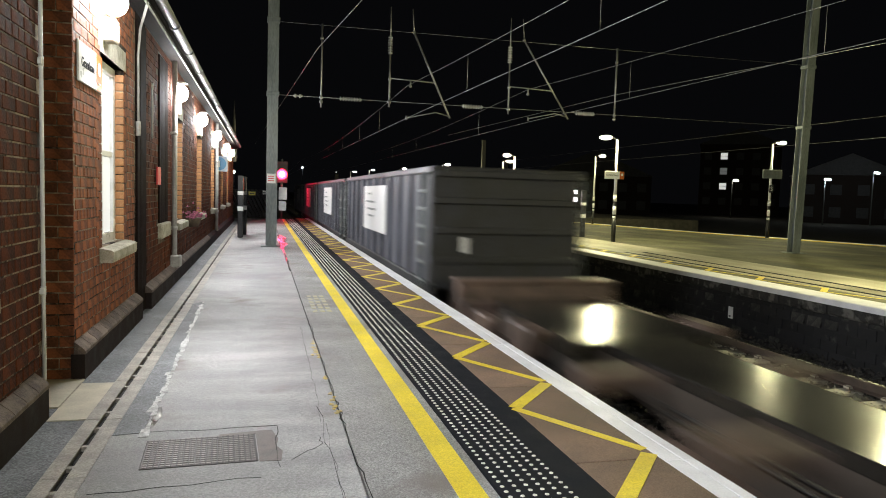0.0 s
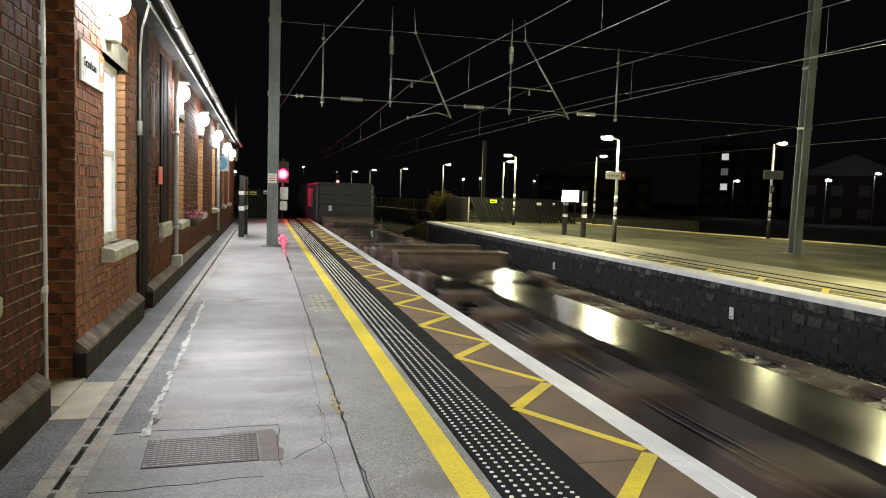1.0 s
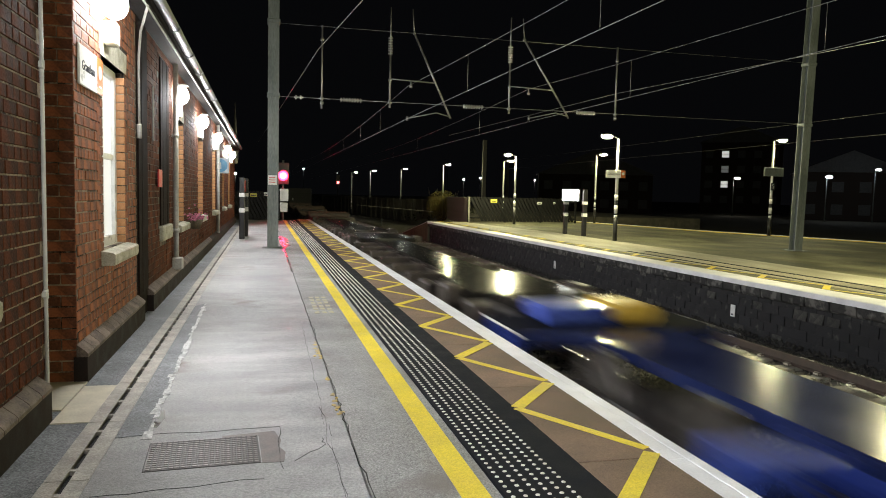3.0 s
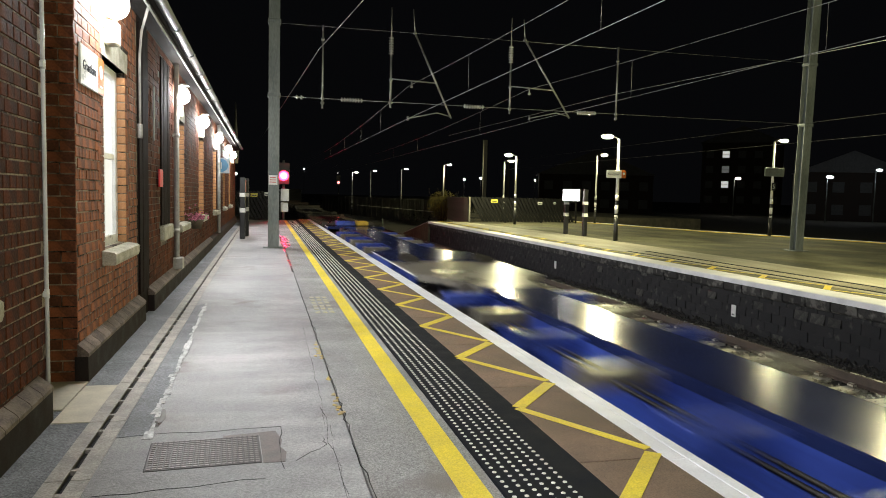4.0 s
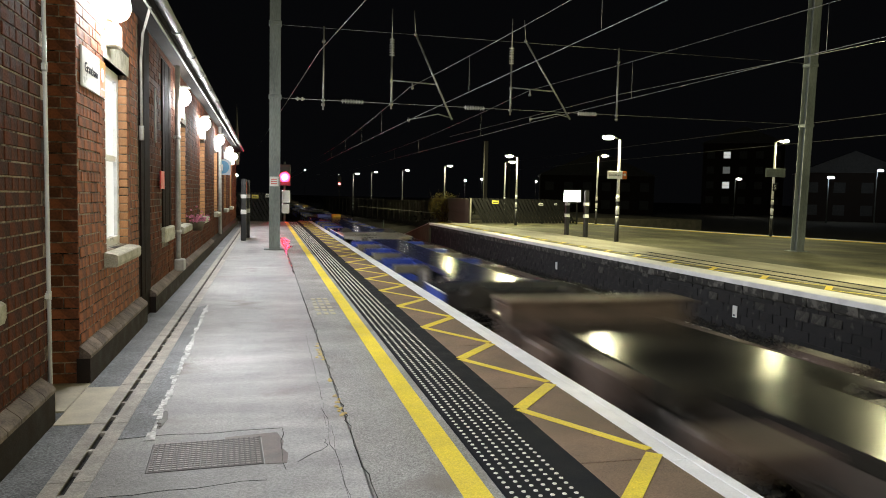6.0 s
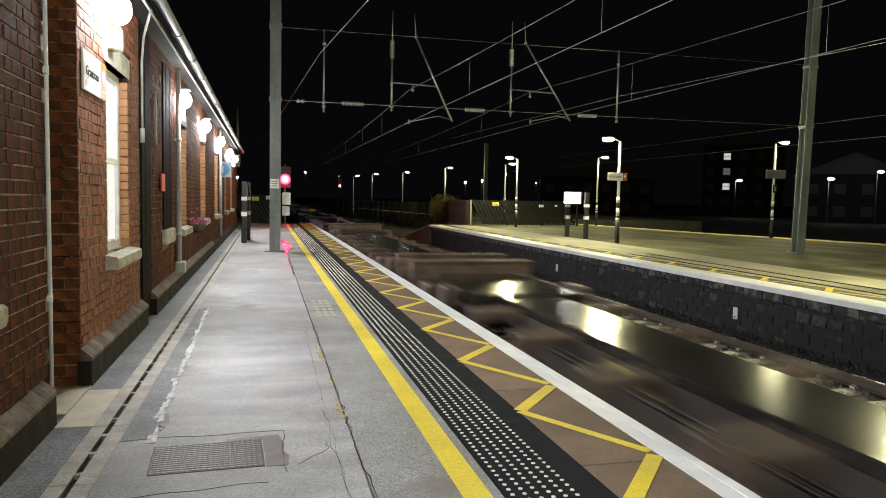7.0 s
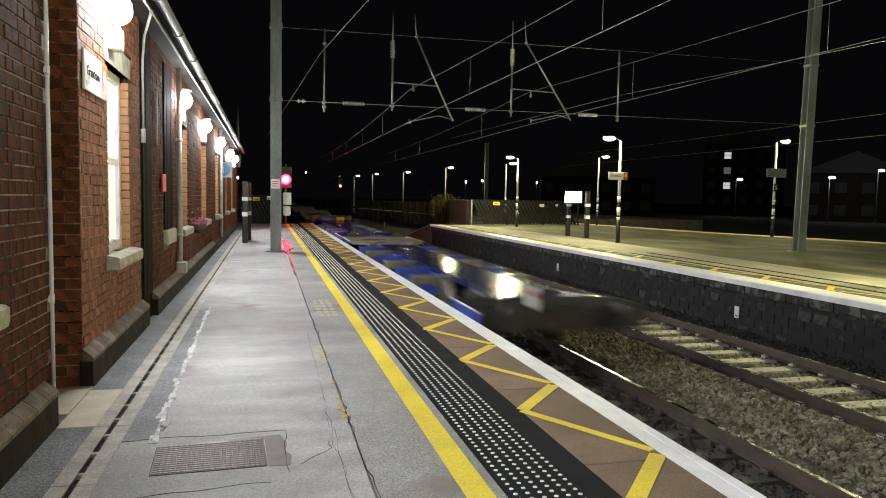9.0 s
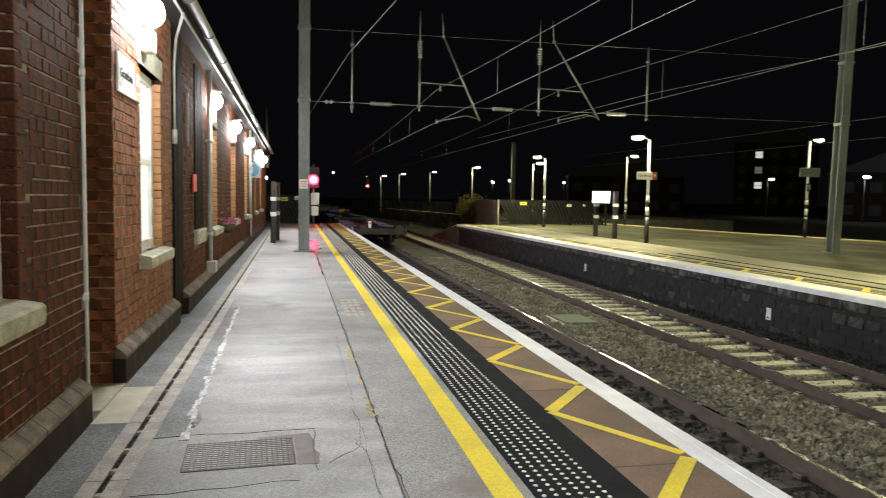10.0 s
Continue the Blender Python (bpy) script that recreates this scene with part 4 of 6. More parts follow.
prism(bm, [(-14.4, EAVES + 0.2), (-14.4, EAVES + 0.17), (-9, EAVES + 3.0), (-9, EAVES + 3.05)], -20, B_END + 0.4)
tagged(part("roof", bm, M_SLATE), "dark pitched slate roof of the station", "roof", kind="structure")
bm = bmesh.new()
box(bm, -14.3, -4.9, B_END - 0.3, B_END, -0.03, EAVES)
box(bm, -14.3, -4.9, -20, -19.7, -0.03, EAVES)
box(bm, -14.3, -14.0, -19.7, B_END - 0.3, -0.03, EAVES)
tagged(part("wall_back", bm, M_FAR_WALL), "plain brick rear walls of the station", "wall", kind="structure")
# finial at the gable end
fin = thing("gable_finial", "tapering pointed finial at the end gable", "finial", at=Matrix.Translation((-3.95, 37.3, 0)))
bm = bmesh.new()
cyl(bm, (0, 0, 3.1), (0, 0, 3.9), 0.16, 0.14, 8)
cyl(bm, (0, 0, 3.9), (0, 0, 5.9), 0.12, 0.01, 8)
part("spike", bm, M_GUTTER, fin)
bm = bmesh.new()
box(bm, -0.3, 0.12, -0.75, 0.15, 2.9, 3.15, 0.03)
part("bracket", bm, M_STONE, fin)

# pipes
def downpipe(y, r, z0, z1, label, shoe=False, m=None, off=0.06):
    p = thing("drainpipe", label, "drainpipe", "drainpipes on the station wall")
    m = m or M_PIPE
    bm = bmesh.new()
    cyl(bm, (WX + off, y, z0), (WX + off, y, z1), r, seg=12)
    part("pipe", bm, m, p)
    z = z0 + 0.6
    while z < z1:
        bm = bmesh.new()
        cyl(bm, (WX + off, y, z - 0.03), (WX + off, y, z + 0.03), r * 1.25, seg=12)
        box(bm, WX, WX + 0.03, y - r * 2, y + r * 2, z - 0.02, z + 0.02, 0.003)
        part("collar", bm, m, p)
        z += 1.5
    if shoe:
        bm = bmesh.new()
        box(bm, WX, WX + 0.16, y - 0.1, y + 0.1, z0 - 0.02, z0 + 0.17, 0.015)
        part("shoe", bm, m, p, "pale square pipe shoe")
    return p


downpipe(5.23, 0.0135, 0.22, EAVES, "thin whitish pipe at the alcove corner", m=M_PAINT_W, off=0.02)
downpipe(12.15, 0.04, 0.28, EAVES + 0.1, "grey drainpipe with a square shoe", True)
downpipe(22.9, 0.05, 0.25, EAVES + 0.1, "grey drainpipe beside a window")
bm = bmesh.new()
wire(bm, [(-3.70, 8.1, EAVES - 0.08), (WX + 0.10, 8.6, 3.25), (WX + 0.05, 8.78, 3.0), (WX + 0.05, 8.78, 2.12)], 0.014, 8)
cyl(bm, (WX + 0.05, 8.78, 2.10), (WX + 0.05, 8.78, 2.26), 0.028, seg=8)
tagged(part("cable_conduit", bm, M_PIPE), "pale bent cable conduit on the wall", "conduit")

# wall lamps
WALL_LAMPS = [(7.02, 3.13), (12.3, 3.0), (16.5, 2.97), (21.8, 3.0), (27.5, 3.0), (31.7, 3.0), (1.2, 3.15), (-4.5, 3.0)]
lamp_proto = None
for y, z in WALL_LAMPS:
    if lamp_proto is None:
        lamp_proto = thing("wall_lamp", "glowing white bulkhead lamp on a cream wall bracket", "wall lamp", "wall lamps along the station", at=Matrix.Translation((WX, y, z)))
        bm = bmesh.new()
        ball(bm, (0.13, 0, 0.03), 0.13, 16, (0.9, 1.2, 1.05))
        part("diffuser", bm, M_LAMP_ON, lamp_proto, "glowing white diffuser")
        bm = bmesh.new()
        box(bm, 0.0, 0.12, 0.12, 0.30, -0.30, -0.09, 0.015)
        part("bracket", bm, M_CREAM, lamp_proto, "cream bracket box")
        bm = bmesh.new()
        cyl(bm, (0.0, 0, 0.12), (0.15, 0, 0.19), 0.03, seg=8)
        cyl(bm, (0.15, 0, 0.18), (0.15, 0, 0.21), 0.09, 0.06, 14)
        part("hood", bm, M_PIPE, lamp_proto)
    else:
        copy_thing(lamp_proto, Matrix.Translation((WX, y, z)))
    point_lamp("wall_lamp_light", (WX + 0.42, y, z - 0.04), WALL_LAMP_W, COOL, 0.12)
    spot_lamp("wall_lamp_flood", (WX + 0.36, y, z - 0.02), (WX + 4.4, y - 0.3, 0.6), WALL_FLOOD_W, COOL, 138, 0.14, 0.7)

# name sign on the bay
sign = thing("name_sign", "white enamel station name sign with an orange end panel", "sign", at=Matrix.Translation((WX + 0.012, 6.62, 2.50)))
bm = bmesh.new()
box(bm, -0.004, 0.008, -0.42, 0.42, -0.16, 0.16, 0.003)
part("backing", bm, M_SIGN, sign)
bm = bmesh.new()
box(bm, 0.009, 0.013, -0.415, 0.19, -0.155, 0.155)
part("name_panel", bm, M_SIGN, sign, "white panel with a blue-black name")
bm = bmesh.new()
box(bm, 0.009, 0.013, 0.192, 0.415, -0.155, 0.155)
logo = part("end_panel", bm, M_ORANGE, sign, "orange end panel with a pale round mark")
bm = bmesh.new()
cyl(bm, (0.012, 0.30, 0.03), (0.016, 0.30, 0.03), 0.06, seg=16)
box(bm, 0.012, 0.016, 0.24, 0.36, -0.10, -0.085)
part("mark", bm, M_SIGN, logo)
word("lettering", "Grantham", 0.11, M_INK, sign, Matrix.Translation((0.0145, -0.115, 0.0)) @ Euler((radians(90), 0, radians(90))).to_matrix().to_4x4())

notice = thing("red_notice", "small red notice fixed to the dark wall", "notice", at=Matrix.Translation((WX + 0.03, 10.5, 1.68)))
bm = bmesh.new()
box(bm, 0, 0.02, -0.16, 0.16, -0.12, 0.12, 0.003)
part("plate", bm, M_RED, notice)

# platform number sign, sticking out from the wall
num = thing("platform_number_sign", "square pale blue sign with a round blue platform number", "sign", at=Matrix.Translation((-3.9, 24.4, 2.34)))
bm = bmesh.new()
box(bm, -0.24, 0.25, -0.02, 0.02, -0.25, 0.25, 0.006)
part("plate", bm, M_SIGN_BORDER, num)
bm = bmesh.new()
cyl(bm, (0.0, -0.024, 0), (0.0, -0.0205, 0), 0.21, seg=24)
part("disc", bm, M_BLUE_SIGN, num)
word("numeral", "1", 0.3, M_SIGN, num, Matrix.Translation((0, -0.026, -0.02)) @ pose(0, 0, 0, 90, 0, 0))

# hanging flower basket at a sill
flo = thing("flower_basket", "pink flowers in a basket at the window sill", "flowers", at=Matrix.Translation((WX + 0.2, 13.9, 0.98)))
bm = bmesh.new()
cyl(bm, (0, 0, -0.16), (0, 0, 0), 0.08, 0.14, 10)
part("basket", bm, M_TWIG, flo)
bm = bmesh.new()
rf = random.Random(2)
for i in range(70):
    c = Vector((rf.gauss(0, 0.09), rf.gauss(0, 0.14), abs(rf.gauss(0.02, 0.08))))
    cyl(bm, c, c + Vector((rf.uniform(-0.02, 0.02), rf.uniform(-0.02, 0.02), 0.025)), 0.022, 0.004, 5)
part("blossoms", bm, M_PINK, flo)

# ---------- masts and overhead line ----------
def h_mast(x, y, label):
    m = thing("overhead_line_mast", label, "mast", "overhead line masts", at=Matrix.Translation((x, y, 0)))
    bm = bmesh.new()
    t, s = 0.022, 0.145
    prism_pts = [(-s, -s), (s, -s), (s, -s + t), (t / 2, -s + t), (t / 2, s - t), (s, s - t), (s, s), (-s, s), (-s, s - t), (-t / 2, s - t), (-t / 2, -s + t), (-s, -s + t)]
    slab(bm, prism_pts, -0.02, 9.5)
    part("column", bm, M_GALV, m)
    bm = bmesh.new()
    box(bm, -0.27, 0.27, -0.27, 0.27, -0.01, 0.03, 0.01)
    part("base_plate", bm, M_GALV, m)
    for z in (4.13, 6.08):
        bm = bmesh.new()
        box(bm, -0.17, 0.17, -0.17, 0.17, z - 0.05, z + 0.05, 0.01)
        part("band", bm, M_GALV, m)
    return m


MAST_Y = 20.3
h_mast(-2.30, 20.2, "grey galvanised steel mast standing on the near platform")
far_mast_2 = h_mast(14.56, 20.2, "grey galvanised steel mast standing on the far platform")
far_mast_2.matrix_basis = pose(14.56, 20.2, -0.03, 0, 1.1, 0)
bm = bmesh.new()
box(bm, -2.43, -2.20, 20.03, 20.045, 1.72, 1.98, 0.003)
o = tagged(part("mast_notice", bm, M_SIGN), "small white notice with dark bars on the mast", "notice")
bm = bmesh.new()
for k in range(3):
    box(bm, -2.40, -2.24, 20.024, 20.029, 1.78 + 0.06 * k, 1.80 + 0.06 * k)
part("text_bars", bm, M_RED, o)
boxs = thing("equipment_box", "pale grey equipment boxes on the rear of the mast", "box", at=Matrix.Translation((-2.0, 20.42, 0)))
for z0, z1, x1 in ((1.28, 1.62, 0.12), (0.98, 1.24, 0.10)):
    bm = bmesh.new()
    box(bm, -0.1, x1, -0.05, 0.15, z0, z1, 0.015)
    part("case", bm, M_PAINT_W, boxs)

span = thing("headspan", "wire headspan carrying the overhead line between the masts", "overhead line")
SPAN_LOW, SPAN_UP = 4.13, 6.08
bm = bmesh.new()
wire(bm, [(-2.2, MAST_Y, SPAN_LOW), (14.5, MAST_Y, SPAN_LOW + 0.02)], 0.008)
part("lower_cross_wire", bm, M_WIRE, span)
bm = bmesh.new()
wire(bm, [(-2.2, MAST_Y, SPAN_UP), (14.5, MAST_Y, SPAN_UP + 0.05)], 0.005)
part("upper_cross_wire", bm, M_WIRE, span)
bm = bmesh.new()
pts = [(-2.2, MAST_Y, 9.3)] + [(-2.2 + 16.7 * k / 12, MAST_Y, 7.7 + 1.6 * (2 * k / 12 - 1) ** 2) for k in range(1, 12)] + [(14.5, MAST_Y, 9.3)]
wire(bm, pts, 0.009)
part("suspension_wire", bm, M_WIRE, span)


def insulator(a, b, n, r):
    bm = bmesh.new()
    a, b = Vector(a), Vector(b)
    d = (b - a).normalized()
    u = d.orthogonal().normalized()
    v = d.cross(u)
    prof = [(0.0, 0.02)]
    for k in range(n):
        c = (k + 0.5) / n
        prof += [(c - 0.3 / n, 0.022), (c - 0.2 / n, r), (c + 0.1 / n, r * 0.8), (c + 0.25 / n, 0.022)]
    prof.append((1.0, 0.02))
    rings = [[bm.verts.new(a.lerp(b, k) + (u * math.cos(0.7854 * j) + v * math.sin(0.7854 * j)) * rr) for j in range(8)] for k, rr in prof]
    for p, q in zip(rings, rings[1:]):
        for j in range(8):
            bm.faces.new((p[j], p[(j + 1) % 8], q[(j + 1) % 8], q[j]))
    bm.faces.new(rings[0][::-1])
    bm.faces.new(rings[-1])
    return part("insulator", bm, M_PORCELAIN, span, "ribbed grey insulator")


for x in (-0.5, 3.05, 6.6):
    insulator((x, MAST_Y, SPAN_LOW), (x + 0.62, MAST_Y, SPAN_LOW), 8, 0.065)
insulator((-1.75, MAST_Y, SPAN_LOW), (-1.5, MAST_Y, SPAN_LOW), 2, 0.06)
for x, z0, z1, r in ((-1.0, 3.86, 6.12, 0.022), (7.88, 3.98, 6.15, 0.028)):
    bm = bmesh.new()
    cyl(bm, (x, MAST_Y, z0), (x, MAST_Y, z1), r, seg=8)
    for z in (SPAN_LOW, SPAN_LOW - 0.12, SPAN_UP - 0.35):
        ball(bm, (x, MAST_Y, z), 0.055, 8)
    part("drop_tube", bm, M_WIRE, span)
for x0, xa, za, xb, zb in ((0.90, 1.57, 6.1, 2.68, 3.76), (4.45, 4.87, 6.15, 6.35, 3.94)):
    bm = bmesh.new()
    cyl(bm, (x0, MAST_Y, 3.98), (x0, MAST_Y, 5.45), 0.026, seg=8)
    cyl(bm, (x0, MAST_Y, 5.95), (x0, MAST_Y, 6.75), 0.015, seg=8)
    ball(bm, (x0, MAST_Y, 4.12), 0.06, 8)
    ball(bm, (x0, MAST_Y, 4.75), 0.05, 8)
    part("drop_tube", bm, M_WIRE, span)
    insulator((x0, MAST_Y, 5.45), (x0, MAST_Y, 5.95), 7, 0.075)
    bm = bmesh.new()
    cyl(bm, (xa, MAST_Y, za), (xb, MAST_Y, zb), 0.028, seg=8)
    cyl(bm, (xa - 0.05, MAST_Y, 6.75), (xa, MAST_Y, za), 0.014, seg=8)
    ball(bm, (xa, MAST_Y, za), 0.05, 8)
    part("registration_arm", bm, M_WIRE, span)
    bm = bmesh.new()
    kk = (4.78 - za) / (zb - za)
    cyl(bm, (x0, MAST_Y, 4.78), (xa + (xb - xa) * kk, MAST_Y, 4.74), 0.018, seg=8)
    cyl(bm, (x0 + 0.60, MAST_Y, 4.76), (x0 + 0.60, MAST_Y, 4.58), 0.02, seg=8)
    ball(bm, (x0 + 0.60, MAST_Y, 4.60), 0.045, 8)
    part("tie_tube", bm, M_WIRE, span)
    bm = bmesh.new()
    wire(bm, [(xb - 0.05, MAST_Y, zb + 0.06), (xb - 0.42, MAST_Y, zb + 0.14), (xb - 1.27, MAST_Y, zb - 0.06)], 0.016, 8)
    cyl(bm, (xb - 1.27, MAST_Y, zb - 0.12), (xb - 1.27, MAST_Y, zb + 0.0), 0.03, seg=8)
    part("steady_arm", bm, M_WIRE, span)


def along(name, label, x, z_at, y0, y1, r, n=14, group="overhead wires"):
    bm = bmesh.new()
    wire(bm, [(x(y), y, z_at(y)) for y in [y0 + (y1 - y0) * k / n for k in range(n + 1)]], r)
    return tagged(part(name, bm, M_WIRE), label, "wire", group)


def bent(x0, near, far):
    """Sideways run of a wire that changes direction at the headspan."""
    return lambda y: x0 + (near if y < MAST_Y else far) * (y - MAST_Y)


def catenary(z0, drop):
    """Height of a messenger wire, hung at the headspan and sagging away from it."""
    return lambda y: z0 - drop * (1 - (2 * (((y - MAST_Y) % 50.0) / 50.0) - 1) ** 2)


for label, path, zc, zm, drops in (("near", bent(1.405, -0.0185, -0.0079), 3.69, catenary(4.60, 0.42), (8.6, 14.4, 25.0, 30.0, 36.0, 43.0)),
                                   ("far", bent(5.042, -0.0306, -0.0021), 3.77, catenary(4.73, 0.40), (9.0, 14.45, 25.2, 36.1, 43.0))):
    along("contact_wire", "contact wire above the %s track" % label, path, lambda y, zc=zc: zc, -30, 120, 0.0065, 30)
    along("catenary_wire", "sagging catenary wire above the %s track" % label, path, zm, -29.7, 120.3, 0.0055, 60)
    for y in drops:
        bm = bmesh.new()
        cyl(bm, (path(y), y, zc), (path(y), y, zm(y)), 0.0035, seg=5)
        part("dropper", bm, M_WIRE, span)
along("feeder_wire", "bare feeder wire sloping past the drop tube", bent(7.9, -0.155, -0.12), lambda y: 4.76 if y < MAST_Y else 4.76 - 0.02 * (y - MAST_Y), 6.3, 34.3, 0.007, 2)
along("earth_wire", "bare wire sloping past the mast", lambda y: -1.113 + (0.076 if y < MAST_Y else 0.0386) * (MAST_Y - y), lambda y: 5.45 + (0.02 if y < MAST_Y else 0.0168) * (y - MAST_Y), -9.7, 80.3, 0.010, 9)
for zz, xx in ((5.2, 28.5), (6.3, 28.5)):
    along("far_wire", "distant overhead wire beyond the far platform", lambda y, xx=xx: xx, lambda y, zz=zz: zz, -20, 90, 0.012, 4)


# ---------- platform furniture ----------
def bands(bm, r, zs):
    for z0, z1 in zs:
        cyl(bm, (0, 0, z0), (0, 0, z1), r * 1.04, seg=12, mi=0)


def platform_lamp(x, y, h, side, lit=True, watts=None, name_sign=False, blank_sign=False, z=0.0, far=False):
    p = thing("platform_lamp_post", "white and black banded lamp post with a glowing lamp head", "lamp post", "platform lamp posts", at=Matrix.Translation((x, y, z)))
    bm = bmesh.new()
    cyl(bm, (0, 0, 0), (0, 0, 0.85), 0.085, 0.08, 12)
    part("black_base", bm, M_POST_BLACK, p, "black painted base")
    bm = bmesh.new()
    cyl(bm, (0, 0, 0.85), (0, 0, 1.75), 0.062, 0.06, 12)
    part("black_band", bm, M_POST_BLACK, p)
    for z0, z1 in ((0.85, 0.95), (1.02, 1.32), (1.50, 1.72)):
        bm = bmesh.new()
        bands(bm, 0.066, ((z0, z1),))
        part("white_band", bm, M_PAINT_W, p)
    bm = bmesh.new()
    cyl(bm, (0, 0, 1.75), (0, 0, h), 0.06, 0.045, 12)
    part("shaft", bm, M_PAINT_W, p)
    bm = bmesh.new()
    wire(bm, [(0, 0, h - 0.03), (side * 0.15, 0, h + 0.06), (side * 0.3, 0, h + 0.09)], 0.025, 8)
    box(bm, min(side * 0.26, side * 0.68), max(side * 0.26, side * 0.68), -0.13, 0.13, h + 0.07, h + 0.16, 0.03)
    hd = part("lamp_head", bm, M_POST_BLACK if not far else M_GALV, p)
    bm = bmesh.new()
    ball(bm, (side * 0.48, 0, h + 0.07), 0.21, 12, (1.1, 0.8, 0.42))
    part("lens", bm, M_LAMP_WARM if not far else M_LAMP_FAR, hd, "glowing warm lens")
    if watts:
        point_lamp("platform_lamp_light", (x + side * 0.48, y, z + h - 0.14), watts, WARM, 0.14)
    return p


lampA = platform_lamp(10.17, 24.4, 3.78, -1, watts=POST_LAMP_W)
platform_lamp(10.1, 10.9, 3.78, -1, watts=POST_LAMP_W)
platform_lamp(10.1, -2.6, 3.78, -1, watts=POST_LAMP_W)
platform_lamp(10.1, -16, 3.78, -1, watts=POST_LAMP_W)
lampB = platform_lamp(20.5, 29.0, 4.4, 1, watts=POST_LAMP_W * 0.5)
platform_lamp(18.0, 42.3, 4.3, 1, watts=POST_LAMP_W * 0.5)
platform_lamp(11.25, 38.6, 3.84, -1, watts=POST_LAMP_W * 1.3)
platform_lamp(13.05, 46.0, 4.0, 1, watts=POST_LAMP_W * 0.4, z=-0.1)
for x, y, h in ((13.1, 63, 4.3), (11.85, 77, 4.3), (9.35, 83, 4.2), (7.8, 88, 4.1)):
    platform_lamp(x, y, h + 1.1, 1, z=-1.14, far=True, watts=POST_LAMP_W * 0.6 if y == 63 else None)

# name sign on the lamp post
s = thing("post_name_sign", "white station name sign with orange end on a lamp post", "sign", at=Matrix.Translation((10.08, 24.3, 2.47)))
bm = bmesh.new()
box(bm, -0.42, 0.18, -0.02, 0.02, -0.14, 0.14, 0.004)
part("panel", bm, M_SIGN, s)
bm = bmesh.new()
box(bm, 0.182, 0.36, -0.02, 0.02, -0.14, 0.14, 0.004)
part("end_panel", bm, M_ORANGE, s)
word("lettering", "Grantham", 0.12, M_INK, s, Matrix.Translation((-0.12, -0.021, 0)) @ pose(0, 0, 0, 90, 0, 0))
bm = bmesh.new()
cyl(bm, (0.27, -0.024, 0.02), (0.27, -0.0205, 0.02), 0.05, seg=12)
part("mark", bm, M_SIGN, s)
s = thing("blank_sign", "plain grey back of a sign on a lamp post", "sign", at=Matrix.Translation((20.47, 28.9, 2.98)))
bm = bmesh.new()
box(bm, -0.5, 0.55, -0.02, 0.02, -0.2, 0.2, 0.004)
part("panel", bm, M_GALV, s)
s = thing("stop_marker", "small black marker board with a white letter on a lamp post", "sign", at=Matrix.Translation((20.45, 28.85, 2.3)))
bm = bmesh.new()
box(bm, -0.1, 0.1, -0.02, 0.02, -0.18, 0.18, 0.004)
part("plate", bm, M_POST_BLACK, s)
word("letter", "S", 0.28, M_SIGN, s, Matrix.Translation((0, -0.021, 0)) @ pose(0, 0, 0, 90, 0, 0))


# banded posts carrying panels
def banded_post(parent, x, y, h):
    bm = bmesh.new()
    box(bm, x - 0.085, x + 0.085, y - 0.085, y + 0.085, 0, h, 0.02)
    p = part("post", bm, M_POST_BLACK, parent, "black post")
    bm = bmesh.new()
    bm.free()
    for z0, z1 in ((h - 0.62, h - 0.5), (h - 1.12, h - 0.98)):
        bm = bmesh.new()
        box(bm, x - 0.089, x + 0.089, y - 0.089, y + 0.089, z0, z1)
        part("white_band", bm, M_PAINT_W, p)
    return p


scr = thing("display_screen", "brightly lit white display panel on two banded posts", "display")
banded_post(scr, 10.11, 28.84, 1.9)
banded_post(scr, 10.25, 27.26, 1.92)
bm = bmesh.new()
box(bm, -0.48, 0.48, -0.05, 0.05, -0.26, 0.26, 0.02)
case = part("case", bm, M_POST_BLACK, scr, at=Matrix.Translation((9.99, 28.03, 1.68)) @ pose(0, 0, 0, 0, 0, -66))
bm = bmesh.new()
box(bm, -0.46, 0.46, -0.058, -0.052, -0.235, 0.235)
part("lit_face", bm, M_SCREEN, case, "glowing white face")

tot = thing("poster_stand", "black poster stand with white bands standing near the wall", "stand")
banded_post(tot, -3.22, 23.8, 1.97)
banded_post(tot, -3.14, 25.3, 1.97)
bm = bmesh.new()
box(bm, -3.205, -3.155, 23.9, 25.2, 0.8, 1.93, 0.01)
part("panel", bm, M_POST_BLACK, tot)
bm = bmesh.new()
box(bm, -3.15, -3.145, 23.95, 25.15, 1.5, 1.9)
part("red_header", bm, M_RED, tot)


